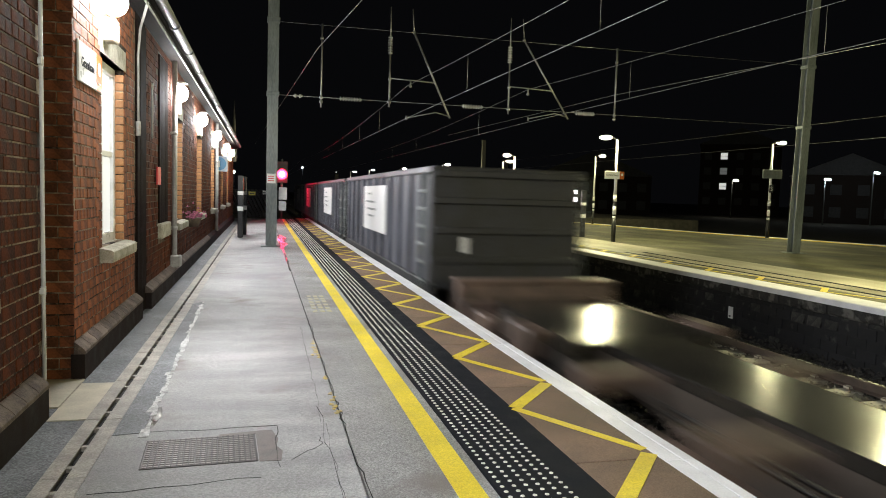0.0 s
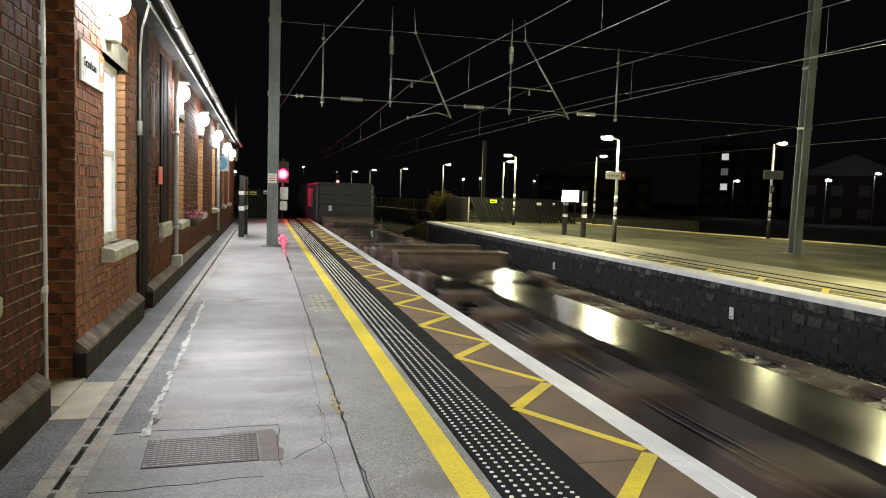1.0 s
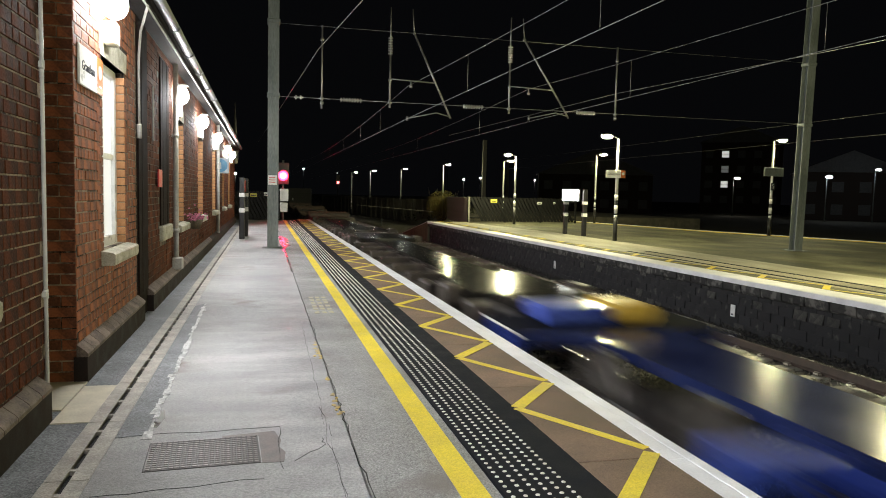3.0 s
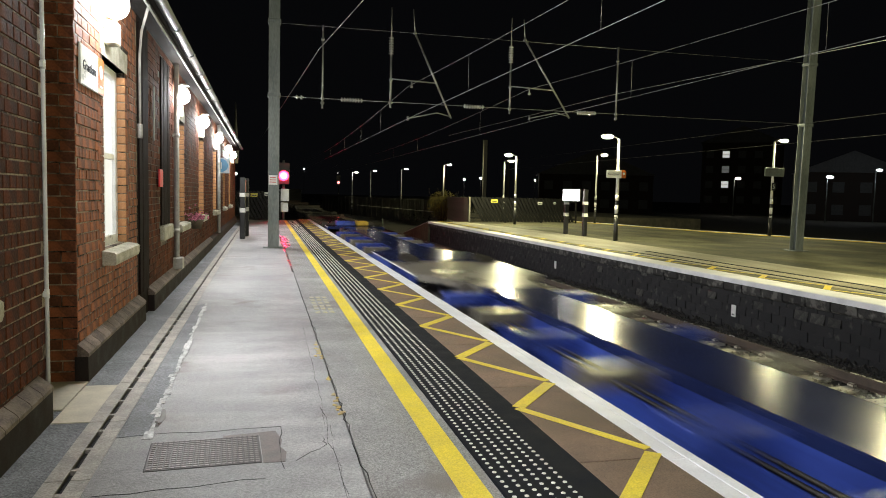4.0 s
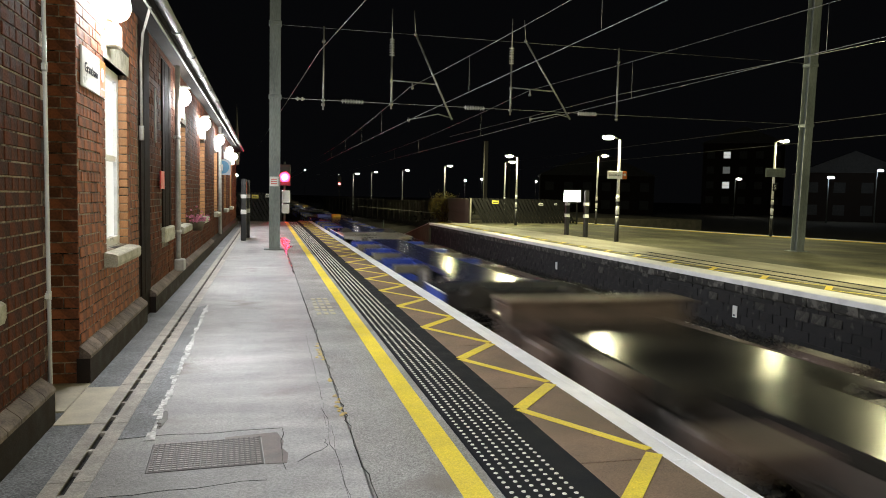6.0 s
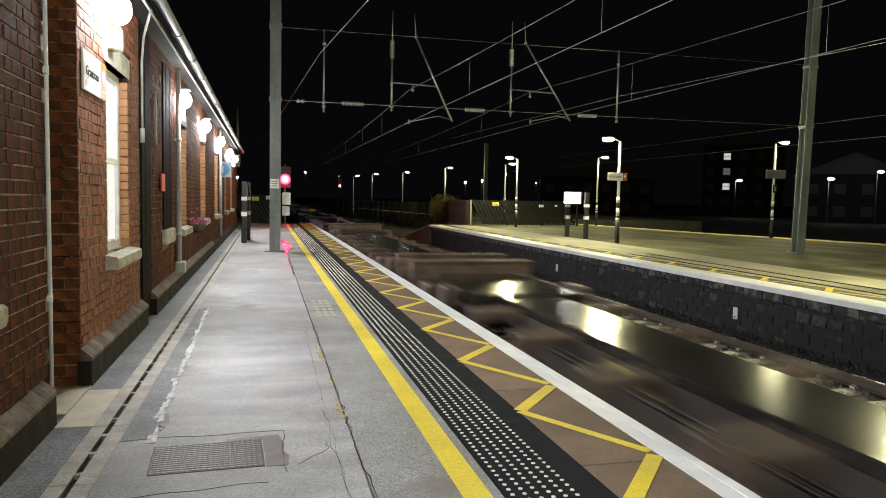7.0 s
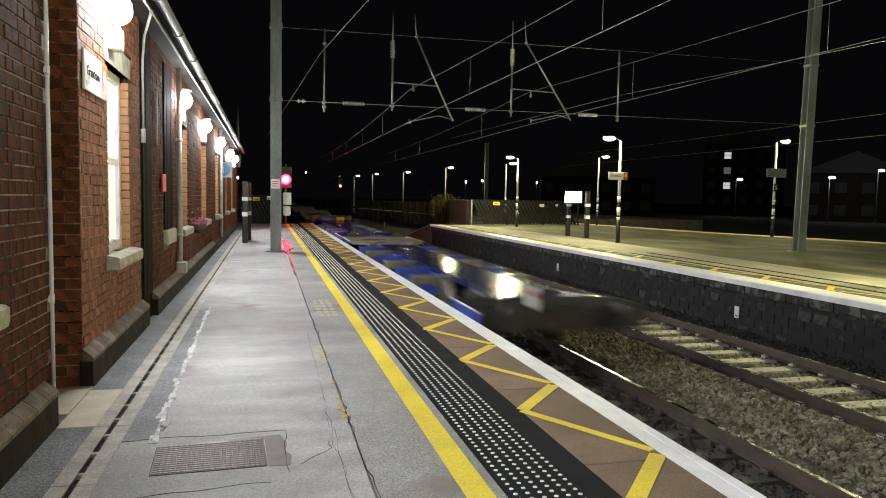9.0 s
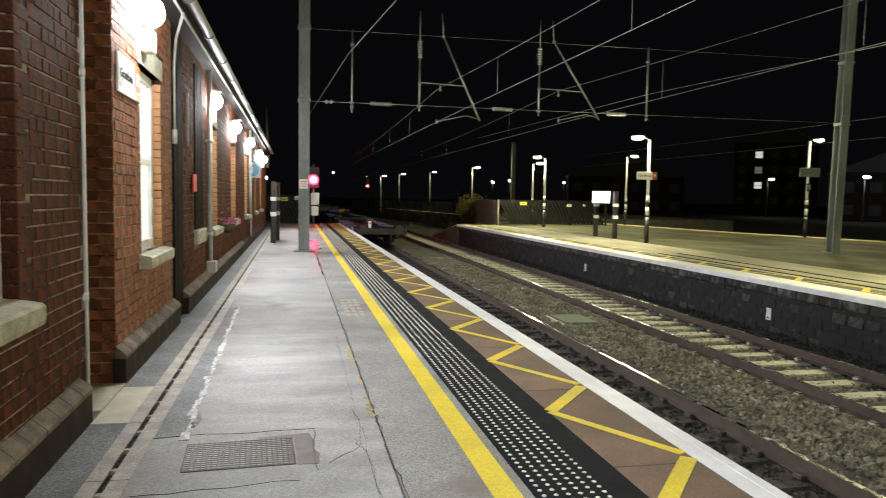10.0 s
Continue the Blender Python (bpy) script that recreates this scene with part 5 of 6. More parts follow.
# ---------- fences and end of platforms ----------
def slat_fence(name, a, b, z0, h, label, mats=None, pitch=0.22, lean=0.0):
    f = thing(name, label, "fence")
    ax, ay = a
    L = math.hypot(b[0] - ax, b[1] - ay)
    ang = math.degrees(math.atan2(b[1] - ay, b[0] - ax))
    f.matrix_basis = pose(ax, ay, z0, 0, 0, ang)
    n = max(2, int(L / 2.2) + 1)
    for i in range(n):
        bm = bmesh.new()
        x = L * i / (n - 1)
        box(bm, x - 0.05, x + 0.05, -0.02, 0.08, -0.1, h + 0.03, 0.008)
        part("post", bm, mats, f)
    for z in (0.2, h - 0.25):
        bm = bmesh.new()
        box(bm, 0.0, L, 0.03, 0.07, z, z + 0.08, 0.006)
        part("rail", bm, mats, f)
    bm = bmesh.new()
    w = pitch * 0.82
    vs = box(bm, -w / 2, w / 2, -0.03, -0.008, 0.03, h, 0.004)
    for v in bm.verts:
        v.co.x += v.co.z * lean
    me = mesh_of(bm, "slat", [mats])
    k = int((L - abs(lean) * h) / pitch)
    for i in range(k):
        shared("slat", me, f, Matrix.Translation((pitch * (i + 0.5) + (abs(lean) * h if lean < 0 else 0), 0, 0)))
    return f


slat_fence("end_fence", (-4.4, 40.2), (-1.75, 40.2), 0, 1.55, "black slatted fence closing the platform end", M_FENCE, 0.2, -0.5)
slat_fence("far_platform_fence", (9.4, 41.6), (16.5, 41.9), 0, 1.5, "black slatted fence across the far platform end", M_FENCE, 0.23, -0.55)
slat_fence("board_fence", (12.6, 62.0), (9.4, 41.6), -0.3, 1.75, "weathered grey board fence running away from the platform", M_BOARDS_LIT, 0.25)
for x, y, z, w, h, m in ((11.0, 41.657, 1.28, 0.42, 0.2, M_YEL_SIGN), (14.0, 41.78, 1.2, 0.3, 0.15, M_SIGN), (15.0, 41.827, 1.22, 0.16, 0.12, M_SIGN), (-3.1, 40.19, 1.33, 0.36, 0.2, M_YEL_SIGN), (-2.45, 40.19, 1.40, 0.2, 0.2, M_SIGN)):
    nt_ = thing("fence_notice", "small %s notice on the slatted fence" % ("yellow" if m is M_YEL_SIGN else "white"), "notice", "fence notices", at=Matrix.Translation((x, y, z)))
    bm = bmesh.new()
    box(bm, -w / 2, w / 2, -0.035, -0.02, -h / 2, h / 2, 0.003)
    part("plate", bm, m, nt_)
    bm = bmesh.new()
    box(bm, -w * 0.35, w * 0.35, -0.039, -0.036, -h * 0.2, h * 0.05)
    part("text_bar", bm, M_INK if m is M_SIGN else M_POST_BLACK, nt_)

# crossing barrier rails beyond the platform
bar = thing("boarded_crossing", "low pale rails beside a boarded crossing past the platforms", "crossing", at=Matrix.Translation((0, 60, 0)))
for x in (2.4, 7.1):
    bm = bmesh.new()
    cyl(bm, (x, 0, -1.14), (x, 0, -0.5), 0.05, seg=8)
    part("post", bm, M_GALV, bar)

# signals
sig = thing("signal_post", "tall railway signal showing a bright red aspect", "signal", at=Matrix.Translation((-1.40, 46.0, -0.8)))
bm = bmesh.new()
cyl(bm, (0, 0.15, 0), (0, 0.15, 4.3), 0.07, seg=10)
part("post", bm, M_GALV, sig)
bm = bmesh.new()
box(bm, -0.36, 0.36, -0.05, 0.15, 2.8, 4.15, 0.03)
head = part("signal_head", bm, M_POST_BLACK, sig)
bm = bmesh.new()
cyl(bm, (0, -0.09, 3.34), (0, -0.055, 3.34), 0.30, 0.31, 20)
part("lens", bm, M_SIGNAL, head, "bright red lens")
bm = bmesh.new()
cyl(bm, (0, -0.10, 3.34), (0, -0.092, 3.34), 0.2, seg=20)
part("lens_core", bm, M_SIGNAL_CORE, head)
bm = bmesh.new()
prism(bm, [(0.335 * math.cos(a), 3.36 + 0.335 * math.sin(a)) for a in [k * math.pi / 8 for k in range(9)]] + [(0.325 * math.cos(a), 3.36 + 0.325 * math.sin(a)) for a in [k * math.pi / 8 for k in range(8, -1, -1)]], -0.3, -0.05)
part("hood", bm, M_POST_BLACK, head)
point_lamp("signal_light", (-1.40, 45.55, 2.54), 60, (1.0, 0.02, 0.08), 0.16)
sig2 = thing("far_signal", "distant railway signal showing red", "signal", at=Matrix.Translation((9.3, 120, -1.14)))
bm = bmesh.new()
cyl(bm, (0, 0.2, 0), (0, 0.2, 5.6), 0.09, seg=8)
box(bm, -0.3, 0.3, 0, 0.2, 4.0, 5.7, 0.03)
part("post", bm, M_POST_BLACK, sig2)
bm = bmesh.new()
cyl(bm, (0, -0.05, 4.45), (0, 0.0, 4.45), 0.2, seg=14)
part("lens", bm, M_RED_FAR, sig2)
bm = bmesh.new()
cyl(bm, (-0.15, -0.05, 6.0), (-0.15, 0.0, 6.0), 0.1, seg=10)
part("marker_light", bm, M_WIN_LIT, sig2)

# ---------- scrub, far walls, buildings ----------
def leafy(bm, n, cx, cy, cz, sx, sy, sz, size, r):
    for i in range(n):
        d = Vector((r.gauss(0, 1), r.gauss(0, 1), r.gauss(0, 1))).normalized() * (r.random() ** 0.45)
        c = Vector((cx + d.x * sx, cy + d.y * sy, cz + d.z * sz))
        u = Vector((r.uniform(-1, 1), r.uniform(-1, 1), r.uniform(-1, 1))).normalized() * size * r.uniform(0.5, 1.3)
        v = u.cross(Vector((r.uniform(-1, 1), r.uniform(-1, 1), r.uniform(-1, 1)))).normalized() * size * r.uniform(0.3, 0.7)
        bm.faces.new([bm.verts.new(c - u), bm.verts.new(c + v), bm.verts.new(c + u), bm.verts.new(c - v)])


rl = random.Random(21)
bush = thing("bush", "sparse brownish-yellow bush behind the board fence", "bush", at=Matrix.Translation((11.2, 55.5, -1.14)))
bm = bmesh.new()
for i in range(40):
    a, l = rl.uniform(0, 6.28), rl.uniform(1.3, 3.2)
    e = Vector((math.cos(a) * l * 0.45, math.sin(a) * l * 0.45, l))
    cyl(bm, (0, 0, 0), e * 0.5, 0.04, 0.025, 5)
    cyl(bm, e * 0.5, e + Vector((rl.uniform(-0.2, 0.2), 0, rl.uniform(-0.1, 0.3))), 0.022, 0.006, 4)
tagged(part("twig_mass", bm, M_TWIG, bush), kind="stuff")
bm = bmesh.new()
leafy(bm, 2600, 0, 0, 1.9, 1.25, 1.2, 1.25, 0.055, rl)
part("foliage", bm, M_LEAF, bush)
hedge = bmesh.new()
for k in range(46):
    yy = 52 + k * 2.4
    leafy(hedge, 150, 12.6 + rl.uniform(-0.7, 0.7) - (yy - 52) * 0.02, yy, -0.3 + rl.uniform(-0.3, 0.3), 1.3, 1.6, 1.2 * rl.uniform(0.6, 1.1), 0.16, rl)
tagged(part("lineside_scrub", hedge, M_HEDGE), "dark lineside scrub and brambles beside the tracks", "scrub", kind="stuff")
far_fence = slat_fence("lineside_fence", (11.6, 58.0), (6.0, 110.0), -1.14, 2.3, "dark lineside fence running into the distance", M_FENCE_GREY, 0.55)
bm = bmesh.new()
for i in range(36):
    yy = 56 + i * 0.75
    box(bm, 10.35 - (yy - 56) * 0.1, 10.60 - (yy - 56) * 0.1, yy, yy + 0.35, 0.22 - 0.0 * i, 0.26)
cables = tagged(part("cable_troughing", bm, M_SLEEPER), "broken pale line of cable covers on the lineside bank", "cable cover", kind="stuff")
bm = bmesh.new()
prism(bm, [(10.3, -1.14), (30, -1.14), (30, 0.2), (12.4, 0.2)], 48.8, 150)
tagged(part("lineside_bank", bm, M_GROUND), "low dark earth bank beside the line", "bank", kind="structure")
# far mast
fm = thing("far_mast", "dark distant overhead line mast", "mast", "overhead line masts", at=Matrix.Translation((16.0, 60, 0.0)))
bm = bmesh.new()
box(bm, -0.15, 0.15, -0.15, 0.15, -1.3, 6.4, 0.01)
part("column", bm, M_FAR_STEEL, fm)
for yy in (-20, 90):
    copy_thing(fm, Matrix.Translation((28.5, yy, -0.05)))


def far_block(x, y, w, d, h, floors, cols, lit, rz, label):
    b = thing("far_building", label, "building", "distant buildings", at=pose(x, y, -1.14, 0, 0, rz))
    bm = bmesh.new()
    box(bm, -w / 2, w / 2, 0, d, 0, h)
    part("wall", bm, M_FAR_WALL, b)
    bm = bmesh.new()
    prism(bm, [(-w / 2 - 0.4, h), (w / 2 + 0.4, h), (0, h + w * 0.22)], -0.4, d + 0.4)
    part("roof", bm, M_SLATE, b)
    fh = (h - 0.6) / floors
    for f in range(floors):
        for c in range(cols):
            xx = -w / 2 + w * (c + 0.5) / cols
            z0 = 1.0 + fh * f if floors < 4 else 2.5 + 3.6 * f
            bm = bmesh.new()
            box(bm, xx - 0.85, xx + 0.85, -0.06, 0.02, z0, z0 + 1.7, 0.01)
            wd = part("window", bm, M_PAINT_W if (f, c) in lit else M_SLATE, b)
            for k in (0, 1):
                bm = bmesh.new()
                box(bm, xx - 0.75, xx + 0.75, -0.075, -0.062, z0 + 0.1 + 0.8 * k, z0 + 0.78 + 0.8 * k)
                part("pane", bm, lit.get((f, c), M_SLATE), wd)
    return b


far_block(108.0, 150.2, 18, 12, 17, 4, 5, {(1, 1): M_WIN_LIT, (2, 1): M_WIN_DIM, (3, 1): M_WIN_LIT}, -35, "tall dark building with one column of lit windows")
far_block(90.5, 98, 16, 10, 8, 2, 4, {}, -35, "dark brick building behind the station")
far_block(60.5, 130, 22, 10, 7.5, 2, 6, {}, -20, "dark distant houses with a few dim windows")


def street_lamp(x, y, h, m, head, r=0.22):
    s = thing("street_lamp", "distant street lamp with a bright head", "street lamp", "distant street lamps", at=Matrix.Translation((x, y, -1.14)))
    bm = bmesh.new()
    cyl(bm, (0, 0, 0), (0, 0, h), 0.09, 0.06, 8)
    cyl(bm, (0, 0, h - 0.05), (head, 0, h + 0.1), 0.04, seg=6)
    part("column", bm, M_GALV, s)
    bm = bmesh.new()
    ball(bm, (head, 0, h + 0.05), r, 10, (1.5, 0.8, 0.5))
    part("lens", bm, m, s)


street_lamp(84.3, 120, 7.2, M_LAMP_FAR, 0.8, 0.4)
street_lamp(78.4, 90, 6.7, M_LAMP_BLUE, 0.4, 0.4)
street_lamp(87.0, 90, 8.0, M_LAMP_BLUE, 0.6, 0.35)
for x, y, z, r, m in ((-8.2, 150, 5.0, 0.25, M_LAMP_FAR), (7.8, 200, 8.0, 0.22, M_LAMP_BLUE), (42.0, 160, 5.4, 0.25, M_LAMP_FAR), (46.0, 160, 5.8, 0.25, M_LAMP_FAR), (68.0, 130, 4.6, 0.25, M_LAMP_FAR), (55.5, 150, 5.4, 0.2, M_LAMP_FAR)):
    s = thing("distant_light", "tiny distant light on a thin pole", "light", "distant lights", at=Matrix.Translation((x, y, -1.14)))
    bm = bmesh.new()
    cyl(bm, (0, 0, 0), (0, 0, z + 1.1), 0.06, seg=6)
    part("pole", bm, M_POST_BLACK, s)
    bm = bmesh.new()
    ball(bm, (0, -0.1, z + 1.14), r, 8)
    part("bulb", bm, m, s)

# ---------- the goods train ----------
V, REAR0 = 25.4, 11.45      # speed in metres a second, rear of the last box wagon at the start
movers = []


def bogie(parent, yc):
    bm = bmesh.new()
    for sx in (-1.0, 1.0):
        box(bm, sx - 0.07, sx + 0.07, yc - 1.3, yc + 1.3, -0.52, -0.34, 0.03)
        for sy in (-0.9, 0.9):
            box(bm, sx - 0.12, sx + 0.12, yc + sy - 0.17, yc + sy + 0.17, -0.62, -0.30, 0.03)
            cyl(bm, (sx * 1.12, yc + sy, -0.46), (sx * 1.19, yc + sy, -0.46), 0.1, seg=10)
        for sy in (-0.25, 0, 0.25):
            cyl(bm, (sx, yc + sy, -0.75), (sx, yc + sy, -0.5), 0.07, seg=8)
        box(bm, sx - 0.09, sx + 0.09, yc - 0.45, yc + 0.45, -0.80, -0.73, 0.02)
    box(bm, -1.0, 1.0, yc - 0.25, yc + 0.25, -0.5, -0.3, 0.03)
    bg = part("bogie", bm, M_BOGIE, parent, "grimy two-axle bogie")
    for sy in (-0.9, 0.9):
        for sx in (-0.75, 0.75):
            bm = bmesh.new()
            cyl(bm, (sx - 0.06, yc + sy, -0.455), (sx + 0.06, yc + sy, -0.455), 0.455, seg=24)
            cyl(bm, (sx - 0.09 * math.copysign(1, sx), yc + sy, -0.455), (sx - 0.06 * math.copysign(1, sx), yc + sy, -0.455), 0.485, seg=24)
            part("wheel", bm, M_WHEEL, bg)
        bm = bmesh.new()
        cyl(bm, (-0.8, yc + sy, -0.455), (0.8, yc + sy, -0.455), 0.09, seg=10)
        part("axle", bm, M_BOGIE, bg)
    return bg


def buffers(parent, y, d):
    for sx in (-0.87, 0.87):
        bm = bmesh.new()
        cyl(bm, (sx, y, 0.13 - 0.15), (sx, y + d * 0.42, 0.13 - 0.15), 0.09, seg=10)
        cyl(bm, (sx, y + d * 0.42, -0.02), (sx, y + d * 0.46, -0.02), 0.21, seg=14)
        part("buffer", bm, M_BOGIE, parent)


def box_wagon(label):
    """Tall ribbed box wagon, 12.6 m long, origin at its rear end."""
    w = thing("box_wagon", label, "wagon", "wagons of the goods train")
    L, H = 12.7, 1.30
    Z0, Z1 = 0.05, 2.02
    bm = bmesh.new()
    box(bm, -H, H, 0.25, L - 0.25, Z0, Z1 - 0.10)
    body = part("body", bm, M_BOX_GREY, w, "grey ribbed wagon side")
    for sx in (-1, 1):
        for k in range(11):
            y = 0.9 + (L - 1.8) * k / 10
            bm = bmesh.new()
            box(bm, sx * H - 0.09, sx * H + 0.09, y - 0.07, y + 0.07, Z0, Z1 - 0.08, 0.02)
            part("rib", bm, M_BOX_GREY, body)
        bm = bmesh.new()
        box(bm, sx * H - 0.07, sx * H + 0.07, 0.2, L - 0.2, Z1 - 0.12, Z1, 0.02)
        part("top_rail", bm, M_BOX_GREY, body)
        bm = bmesh.new()
        box(bm, sx * H - 0.08, sx * H + 0.06, 0.1, L - 0.1, Z0 - 0.2, Z0 + 0.02, 0.02)
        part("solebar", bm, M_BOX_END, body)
        bm = bmesh.new()
        box(bm, sx * (H + 0.10) - 0.012, sx * (H + 0.10) + 0.012, 4.4, 7.9, 0.62, 1.72, 0.004)
        pn = part("panel", bm, M_PANEL, w, "white side panel with dark bars")
        bm = bmesh.new()
        for zz, y0, y1 in ((1.30, 6.0, 7.4), (1.12, 5.8, 7.2), (1.5, 6.6, 7.1), (0.95, 6.2, 7.0)):
            box(bm, sx * (H + 0.116) - 0.004, sx * (H + 0.116) + 0.004, y0, y1, zz, zz + 0.05)
        part("text_bars", bm, M_GALV, pn)
        for yl in (0.45, L - 0.45):
            for yy in (yl - 0.2, yl + 0.2):
                bm = bmesh.new()
                cyl(bm, (sx * (H + 0.13), yy, -0.15), (sx * (H + 0.13), yy, Z1 - 0.1), 0.018, seg=6)
                part("ladder_rail", bm, M_GALV, w)
            for k in range(6):
                bm = bmesh.new()
                cyl(bm, (sx * (H + 0.13), yl - 0.2, 0.1 + 0.3 * k), (sx * (H + 0.13), yl + 0.2, 0.1 + 0.3 * k), 0.032, seg=6)
                part("ladder_rung", bm, M_GALV, w)
    for y, s in ((0.25, -1), (L - 0.25, 1)):
        bm = bmesh.new()
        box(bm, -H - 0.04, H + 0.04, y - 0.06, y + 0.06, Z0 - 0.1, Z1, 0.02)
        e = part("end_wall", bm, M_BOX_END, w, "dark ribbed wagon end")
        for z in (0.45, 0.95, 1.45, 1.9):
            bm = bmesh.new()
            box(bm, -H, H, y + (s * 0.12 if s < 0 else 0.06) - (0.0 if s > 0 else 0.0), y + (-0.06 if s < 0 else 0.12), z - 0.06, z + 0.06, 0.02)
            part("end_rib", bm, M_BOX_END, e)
        bm = bmesh.new()
        box(bm, -0.84, -0.70, y + s * 0.14 - 0.01, y + s * 0.14 + 0.01, 0.58, 0.84, 0.004)
        part("plate", bm, M_PANEL, e)
        buffers(w, y, s)
    bm = bmesh.new()
    box(bm, -0.35, 0.35, 0.4, L - 0.4, -0.3, 0.0, 0.03)
    part("underframe", bm, M_BOGIE, w)
    bogie(w, 2.3)
    bogie(w, L - 2.3)
    return w


def spine(w, L, y0, paint, top=None):
    """Central box girder of a container wagon: a damp deck on deep side webs with stiffening pipes."""
    bm = bmesh.new()
    box(bm, -0.50, 0.50, y0, L - y0, -0.10, 0.02, 0.015)
    part("spine_deck", bm, top or M_FLAT_DECK, w, "damp dark deck of the central girder")
    for sx in (-1, 1):
        bm = bmesh.new()
        prism(bm, [(y0 + 0.4, -0.30), (4.6, -0.34), (6.2, -0.72), (L - 6.2, -0.72), (L - 4.6, -0.34), (L - y0 - 0.4, -0.30), (L - y0 - 0.4, -0.10), (y0 + 0.4, -0.10)], sx * 0.465 - 0.02, sx * 0.465 + 0.02)
        for v in bm.verts:
            v.co = Vector((v.co.y, v.co.x, v.co.z))
        part("web", bm, paint, w, "deep girder web")
        for z in (-0.30, -0.37):
            bm = bmesh.new()
            wire(bm, [(sx * 0.515, 5.2, z), (sx * 0.515, L - 5.2, z)], 0.02, 6)
            part("air_pipe", bm, M_BOGIE, w)
        bm = bmesh.new()
        box(bm, min(sx * 0.4, sx * 0.60), max(sx * 0.4, sx * 0.60), 6.3, L - 6.3, -0.76, -0.715, 0.008)
        part("bottom_flange", bm, paint, w)


def brown_wagon(label, L=19.3, walls=(True, True), paint=None):
    """Empty container flat; walls: whether its rear and front ends carry a bulkhead."""
    M_FLAT_BROWN = paint or M_RUST
    w = thing("container_flat_wagon", label, "wagon", "wagons of the goods train")
    for y0, y1, s in ((0.5, 0.75, -1), (L - 0.75, L - 0.5, 1)):
        if walls[0 if s < 0 else 1]:
            bm = bmesh.new()
            box(bm, -1.25, 1.25, y0, y1, -0.14, 0.26, 0.03)
            bk = part("bulkhead", bm, M_FLAT_BROWN, w, "low rusty end bulkhead")
            bm = bmesh.new()
            box(bm, -1.27, 1.27, y0 - 0.04, y1 + 0.04, 0.25, 0.30, 0.015)
            part("top_flange", bm, M_FLAT_BROWN, bk)
        bm = bmesh.new()
        ya, yb = (0.40, 0.90) if s < 0 else (L - 0.90, L - 0.40)
        box(bm, -1.2, 1.2, ya, yb, -0.25, 0.0, 0.03)
        part("headstock", bm, M_FLAT_BROWN, w)
        buffers(w, ya if s < 0 else yb, s)
        ym = 2.6 if s < 0 else L - 2.6
        bm = bmesh.new()
        slab(bm, [(-0.95, ym - 1.4), (0.95, ym - 1.4), (0.75, ym + 1.6 * (1 if s < 0 else 1)), (-0.75, ym + 1.6)], -0.12, 0.06)
        part("bogie_deck", bm, M_FLAT_DECK, w)
        for sx in (-1, 1):
            bm = bmesh.new()
            box(bm, sx * 1.12 - 0.13, sx * 1.12 + 0.13, ym - 0.95, ym - 0.35, -0.2, 0.10, 0.03)
            part("spigot_step", bm, M_FLAT_BROWN, w)
            bm = bmesh.new()
            box(bm, sx * 1.15 - 0.1, sx * 1.15 + 0.1, ym + 0.5, ym + 1.1, -0.3, -0.02, 0.03)
            part("footstep", bm, M_FLAT_BROWN, w)
        bogie(w, ym)
    spine(w, L, 1.0, M_FLAT_BLACK)
    for sx in (-1, 1):
        for k in range(6):
            y = 4.9 + (L - 9.8) * k / 5
            bm = bmesh.new()
            box(bm, min(sx * 0.48, sx * 1.24), max(sx * 0.48, sx * 1.24), y - 0.11, y + 0.14, -0.20, -0.03, 0.02)
            part("outrigger", bm, M_FLAT_BROWN, w)
        for y in (5.4, 8.3, L - 7.0):
            bm = bmesh.new()
            box(bm, sx * 1.06 - 0.16, sx * 1.06 + 0.16, y, y + 1.2, -0.74, -0.30, 0.05)
            part("side_locker", bm, M_RUST, w, "grimy locker slung under the deck edge")
        bm = bmesh.new()
        box(bm, sx * 0.492 - 0.006, sx * 0.492 + 0.006, 10.6, 11.5, -0.34, -0.16, 0.003)
        part("yellow_plate", bm, M_WAGON_YEL, w)
        bm = bmesh.new()
        box(bm, sx * 1.15 - 0.02, sx * 1.15 + 0.02, 3.7, 4.0, -0.42, -0.12, 0.004)
        part("white_plate", bm, M_PANEL, w)
    return w


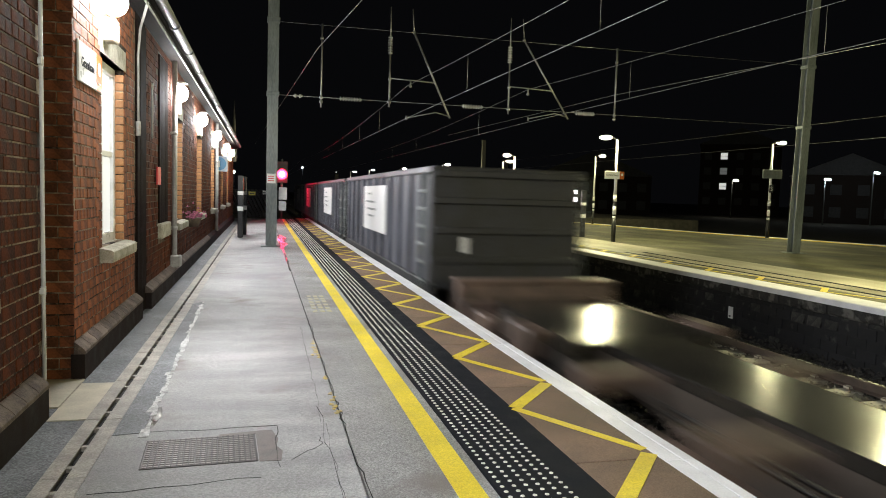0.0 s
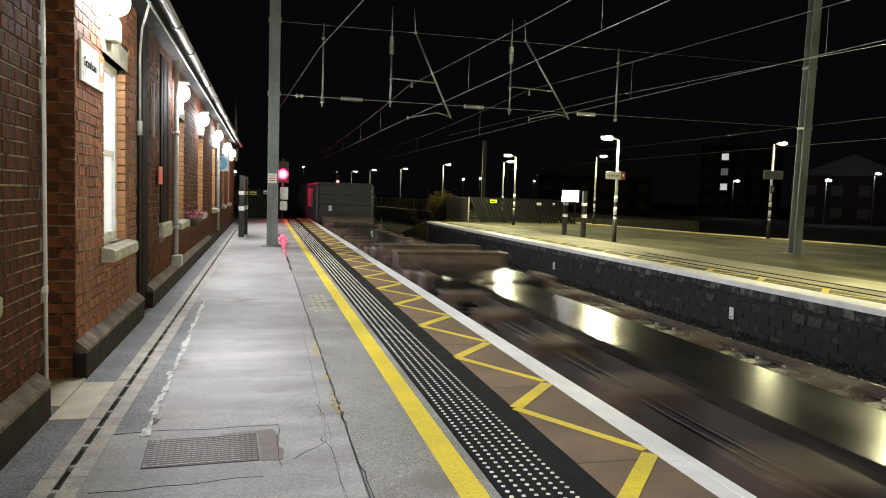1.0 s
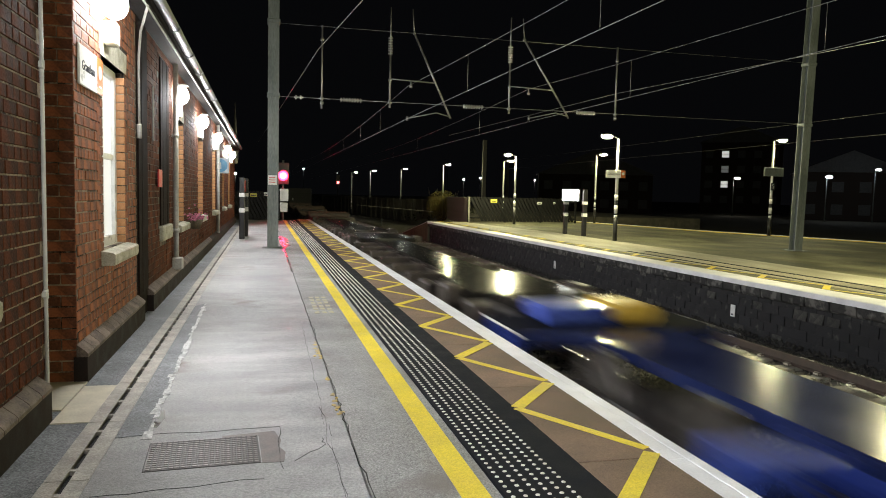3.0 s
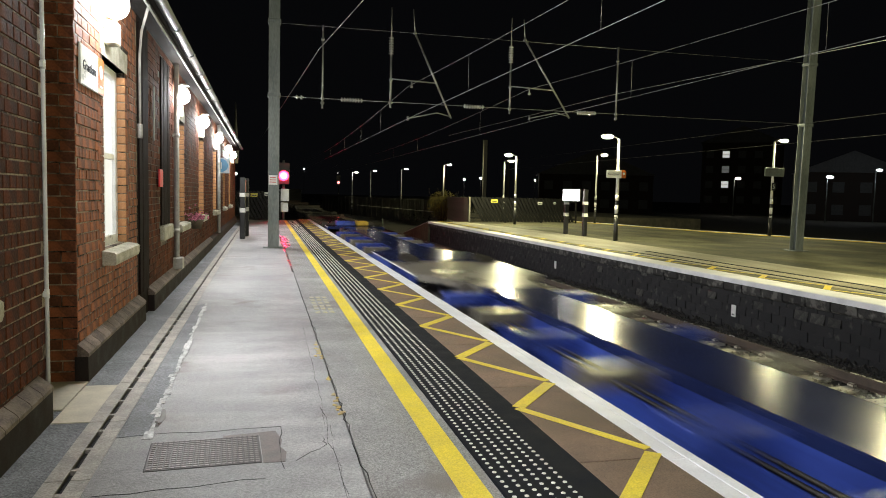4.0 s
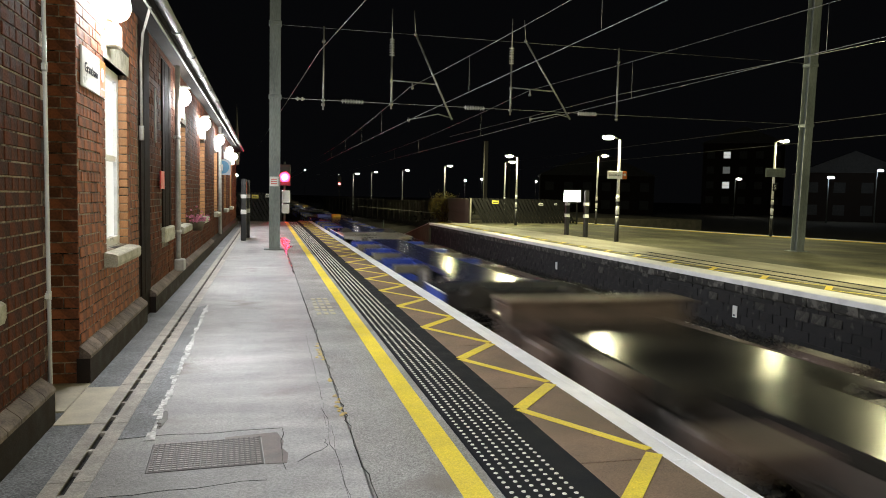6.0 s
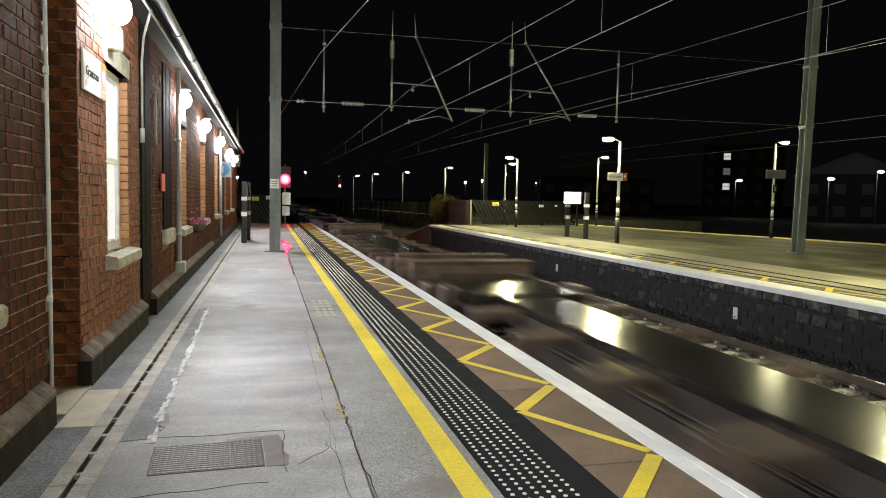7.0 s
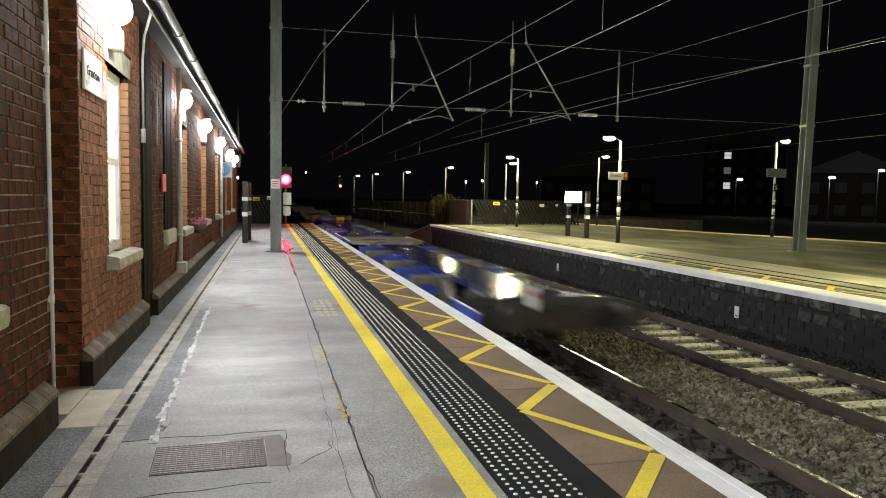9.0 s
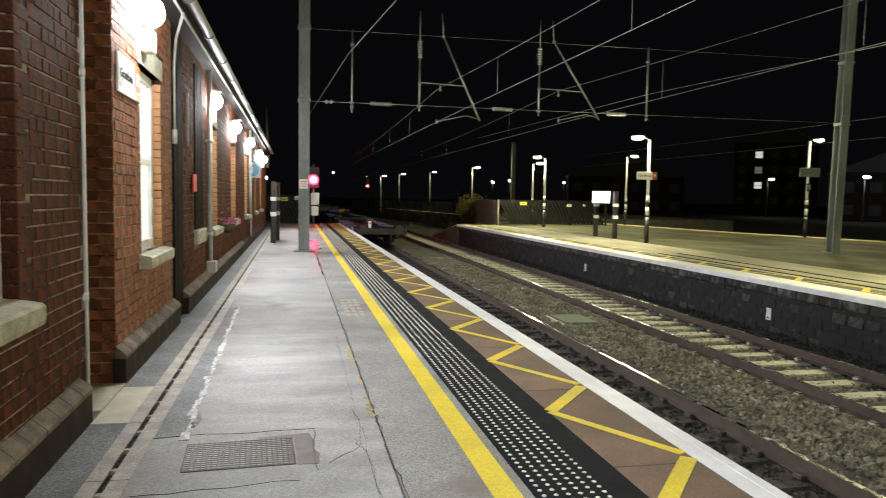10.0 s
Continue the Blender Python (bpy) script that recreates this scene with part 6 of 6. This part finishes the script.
def blue_wagon(label, L=18.7, rear_outer=True, front_outer=False, inner=None):
    """Empty blue low-floor container wagon: broad grey end decks, cut-away sides over the bogies, low middle."""
    w = thing("low_floor_wagon", label, "wagon", "wagons of the goods train")
    for s, outer in ((-1, rear_outer), (1, front_outer)):
        def yy(v):
            return v if s < 0 else L - v
        a, b = sorted((yy(0.35), yy(1.6 if outer else 2.95)))
        bm = bmesh.new()
        zt = 0.03
        box(bm, -1.28, 1.28, a, b, zt - 0.04, zt, 0.01)
        part("end_deck", bm, M_DARK_DECK if outer else inner, w, "grimy dark end deck" if outer else "damp end deck")
        for sx in (-1, 1):
            bm = bmesh.new()
            box(bm, sx * 1.27 - 0.035, sx * 1.27 + 0.035, a, b, zt - 0.34, zt - 0.02, 0.02)
            part("end_skirt", bm, M_FLAT_BLUE, w, "blue painted skirt")
            # The tube is white to paint the bright highlight along the skirt edge.
            bm = bmesh.new()
            cyl(bm, (sx * 1.30, a, zt - 0.025), (sx * 1.30, b, zt - 0.025), 0.018, seg=6)
            part("edge_highlight_tube", bm, M_PANEL, w)
        bm = bmesh.new()
        half = [(1.26, 1.6), (1.05, 1.72), (0.66, 2.0), (0.52, 2.6), (0.50, 4.8)] if outer else [(1.26, 2.95), (1.18, 3.1), (0.88, 3.5), (0.64, 4.0), (0.52, 4.8)]
        pts = [(-x, yy(v)) for x, v in half[::-1]] + [(x, yy(v)) for x, v in half]
        if s > 0:
            pts = pts[::-1]
        slab(bm, pts, -0.09, 0.026)
        part("waist_deck", bm, M_WELL if outer else inner, w, "tapering deck above the bogie")
        y0 = yy(0.35)
        bm = bmesh.new()
        box(bm, -1.28, 1.28, y0 - 0.05, y0 + 0.05, -0.30, zt - 0.02, 0.02)
        part("end_beam", bm, M_BOGIE, w)
        buffers(w, y0, s)
        if outer and s > 0:
            bm = bmesh.new()
            c0, c1 = sorted((yy(0.45), yy(0.75)))
            box(bm, -0.85, 0.02, c0 - 0.5, c1, 0.03, 0.25, 0.04)
            part("end_stop", bm, M_FLAT_BLUE, w)
            if s > 0:
                bm = bmesh.new()
                box(bm, 0.05, 0.62, c0 - 0.5, c1, 0.03, 0.26, 0.06)
                part("yellow_box", bm, M_WAGON_YEL, w, "yellow equipment box")
        bogie(w, yy(3.4))
    spine(w, L, 4.7, M_FLAT_BLUE, M_WELL)
    for sx in (-1, 1):
        for k in range(3):
            y = 5.6 + (L - 10.6) / 3 * k
            bm = bmesh.new()
            prism(bm, [(sx * 1.10, -0.72), (sx * 1.20, -0.76), (sx * 1.27, -0.60), (sx * 1.27, -0.38), (sx * 1.10, -0.38)], y, y + 1.4)
            part("side_sill", bm, M_FLAT_BLUE, w, "blue sill slung below the deck edge")
            bm = bmesh.new()
            cyl(bm, (sx * 1.28, y, -0.39), (sx * 1.28, y + 1.4, -0.39), 0.014, seg=6)
            part("sill_tube", bm, M_PANEL, w)
        for k in range(6):
            y = 5.2 + (L - 10.4) * k / 5
            bm = bmesh.new()
            box(bm, min(sx * 0.48, sx * 1.24), max(sx * 0.48, sx * 1.24), y - 0.11, y + 0.13, -0.22, -0.03, 0.015)
            part("outrigger", bm, M_FLAT_BLUE if k % 2 else M_DECK_GREY, w)
        for y, m, n in ((7.7, M_WAGON_YEL, "yellow_plate"), (L - 6.2, M_PANEL, "white_plate")):
            bm = bmesh.new()
            box(bm, sx * 1.16 - 0.02, sx * 1.16 + 0.02, y, y + 0.8, -0.62, -0.36, 0.003)
            part(n, bm, m, w)
    return w


# order of the train from its visible front to its tail: distance of each rear end behind the last box wagon's rear
box_a = box_wagon("tall grey ribbed box wagon with a white side panel")
movers.append((box_a, 0.0))
for k in (1, 2, 3):
    movers.append((copy_thing(box_a, Matrix()), -13.1 * k))
b0 = brown_wagon("empty rust-brown container flat wagon with low bulkheads")
movers.append((b0, 19.9))
b1 = brown_wagon("empty blackened container flat wagon with one bulkhead", walls=(False, True), paint=M_FLAT_BLACK)
movers.append((b1, 59.8))
b2 = brown_wagon("empty blackened container flat wagon without bulkheads", L=18.6, walls=(False, False), paint=M_FLAT_BLACK)
movers.append((b2, 78.4))
for s in (40.05, 174.2, 193.9):
    movers.append((copy_thing(b0, Matrix()), s))
u0 = blue_wagon("empty blue low-floor container wagon with grey decks", rear_outer=True, inner=M_DECK_GREY)
movers.append((u0, 115.5))
u1 = blue_wagon("empty blue low-floor container wagon coupled back to back", rear_outer=False, front_outer=True, inner=M_WELL)
movers.append((u1, 97.3))
for s, src in ((134.9, u1), (153.1, u0), (212.9, u1), (231.1, u0)):
    movers.append((copy_thing(src, Matrix()), s))
tail = movers[-1][0]
bm = bmesh.new()
box(bm, -0.59, -0.45, 0.24, 0.34, 0.03, 0.36, 0.03)
tl = part("tail_lamp", bm, M_PAINT_W, tail, "white portable tail lamp")
bm = bmesh.new()
cyl(bm, (-0.52, 0.22, 0.25), (-0.52, 0.24, 0.25), 0.045, seg=12)
part("lens", bm, M_RED, tl)


def motions():
    for ob, s in movers:
        walk(ob, [(t, pose(TRACK_1, REAR0 - s + V * t, 0)) for t in (0.0, 2.5, 5.0, 7.5, 10.0)])


motions()
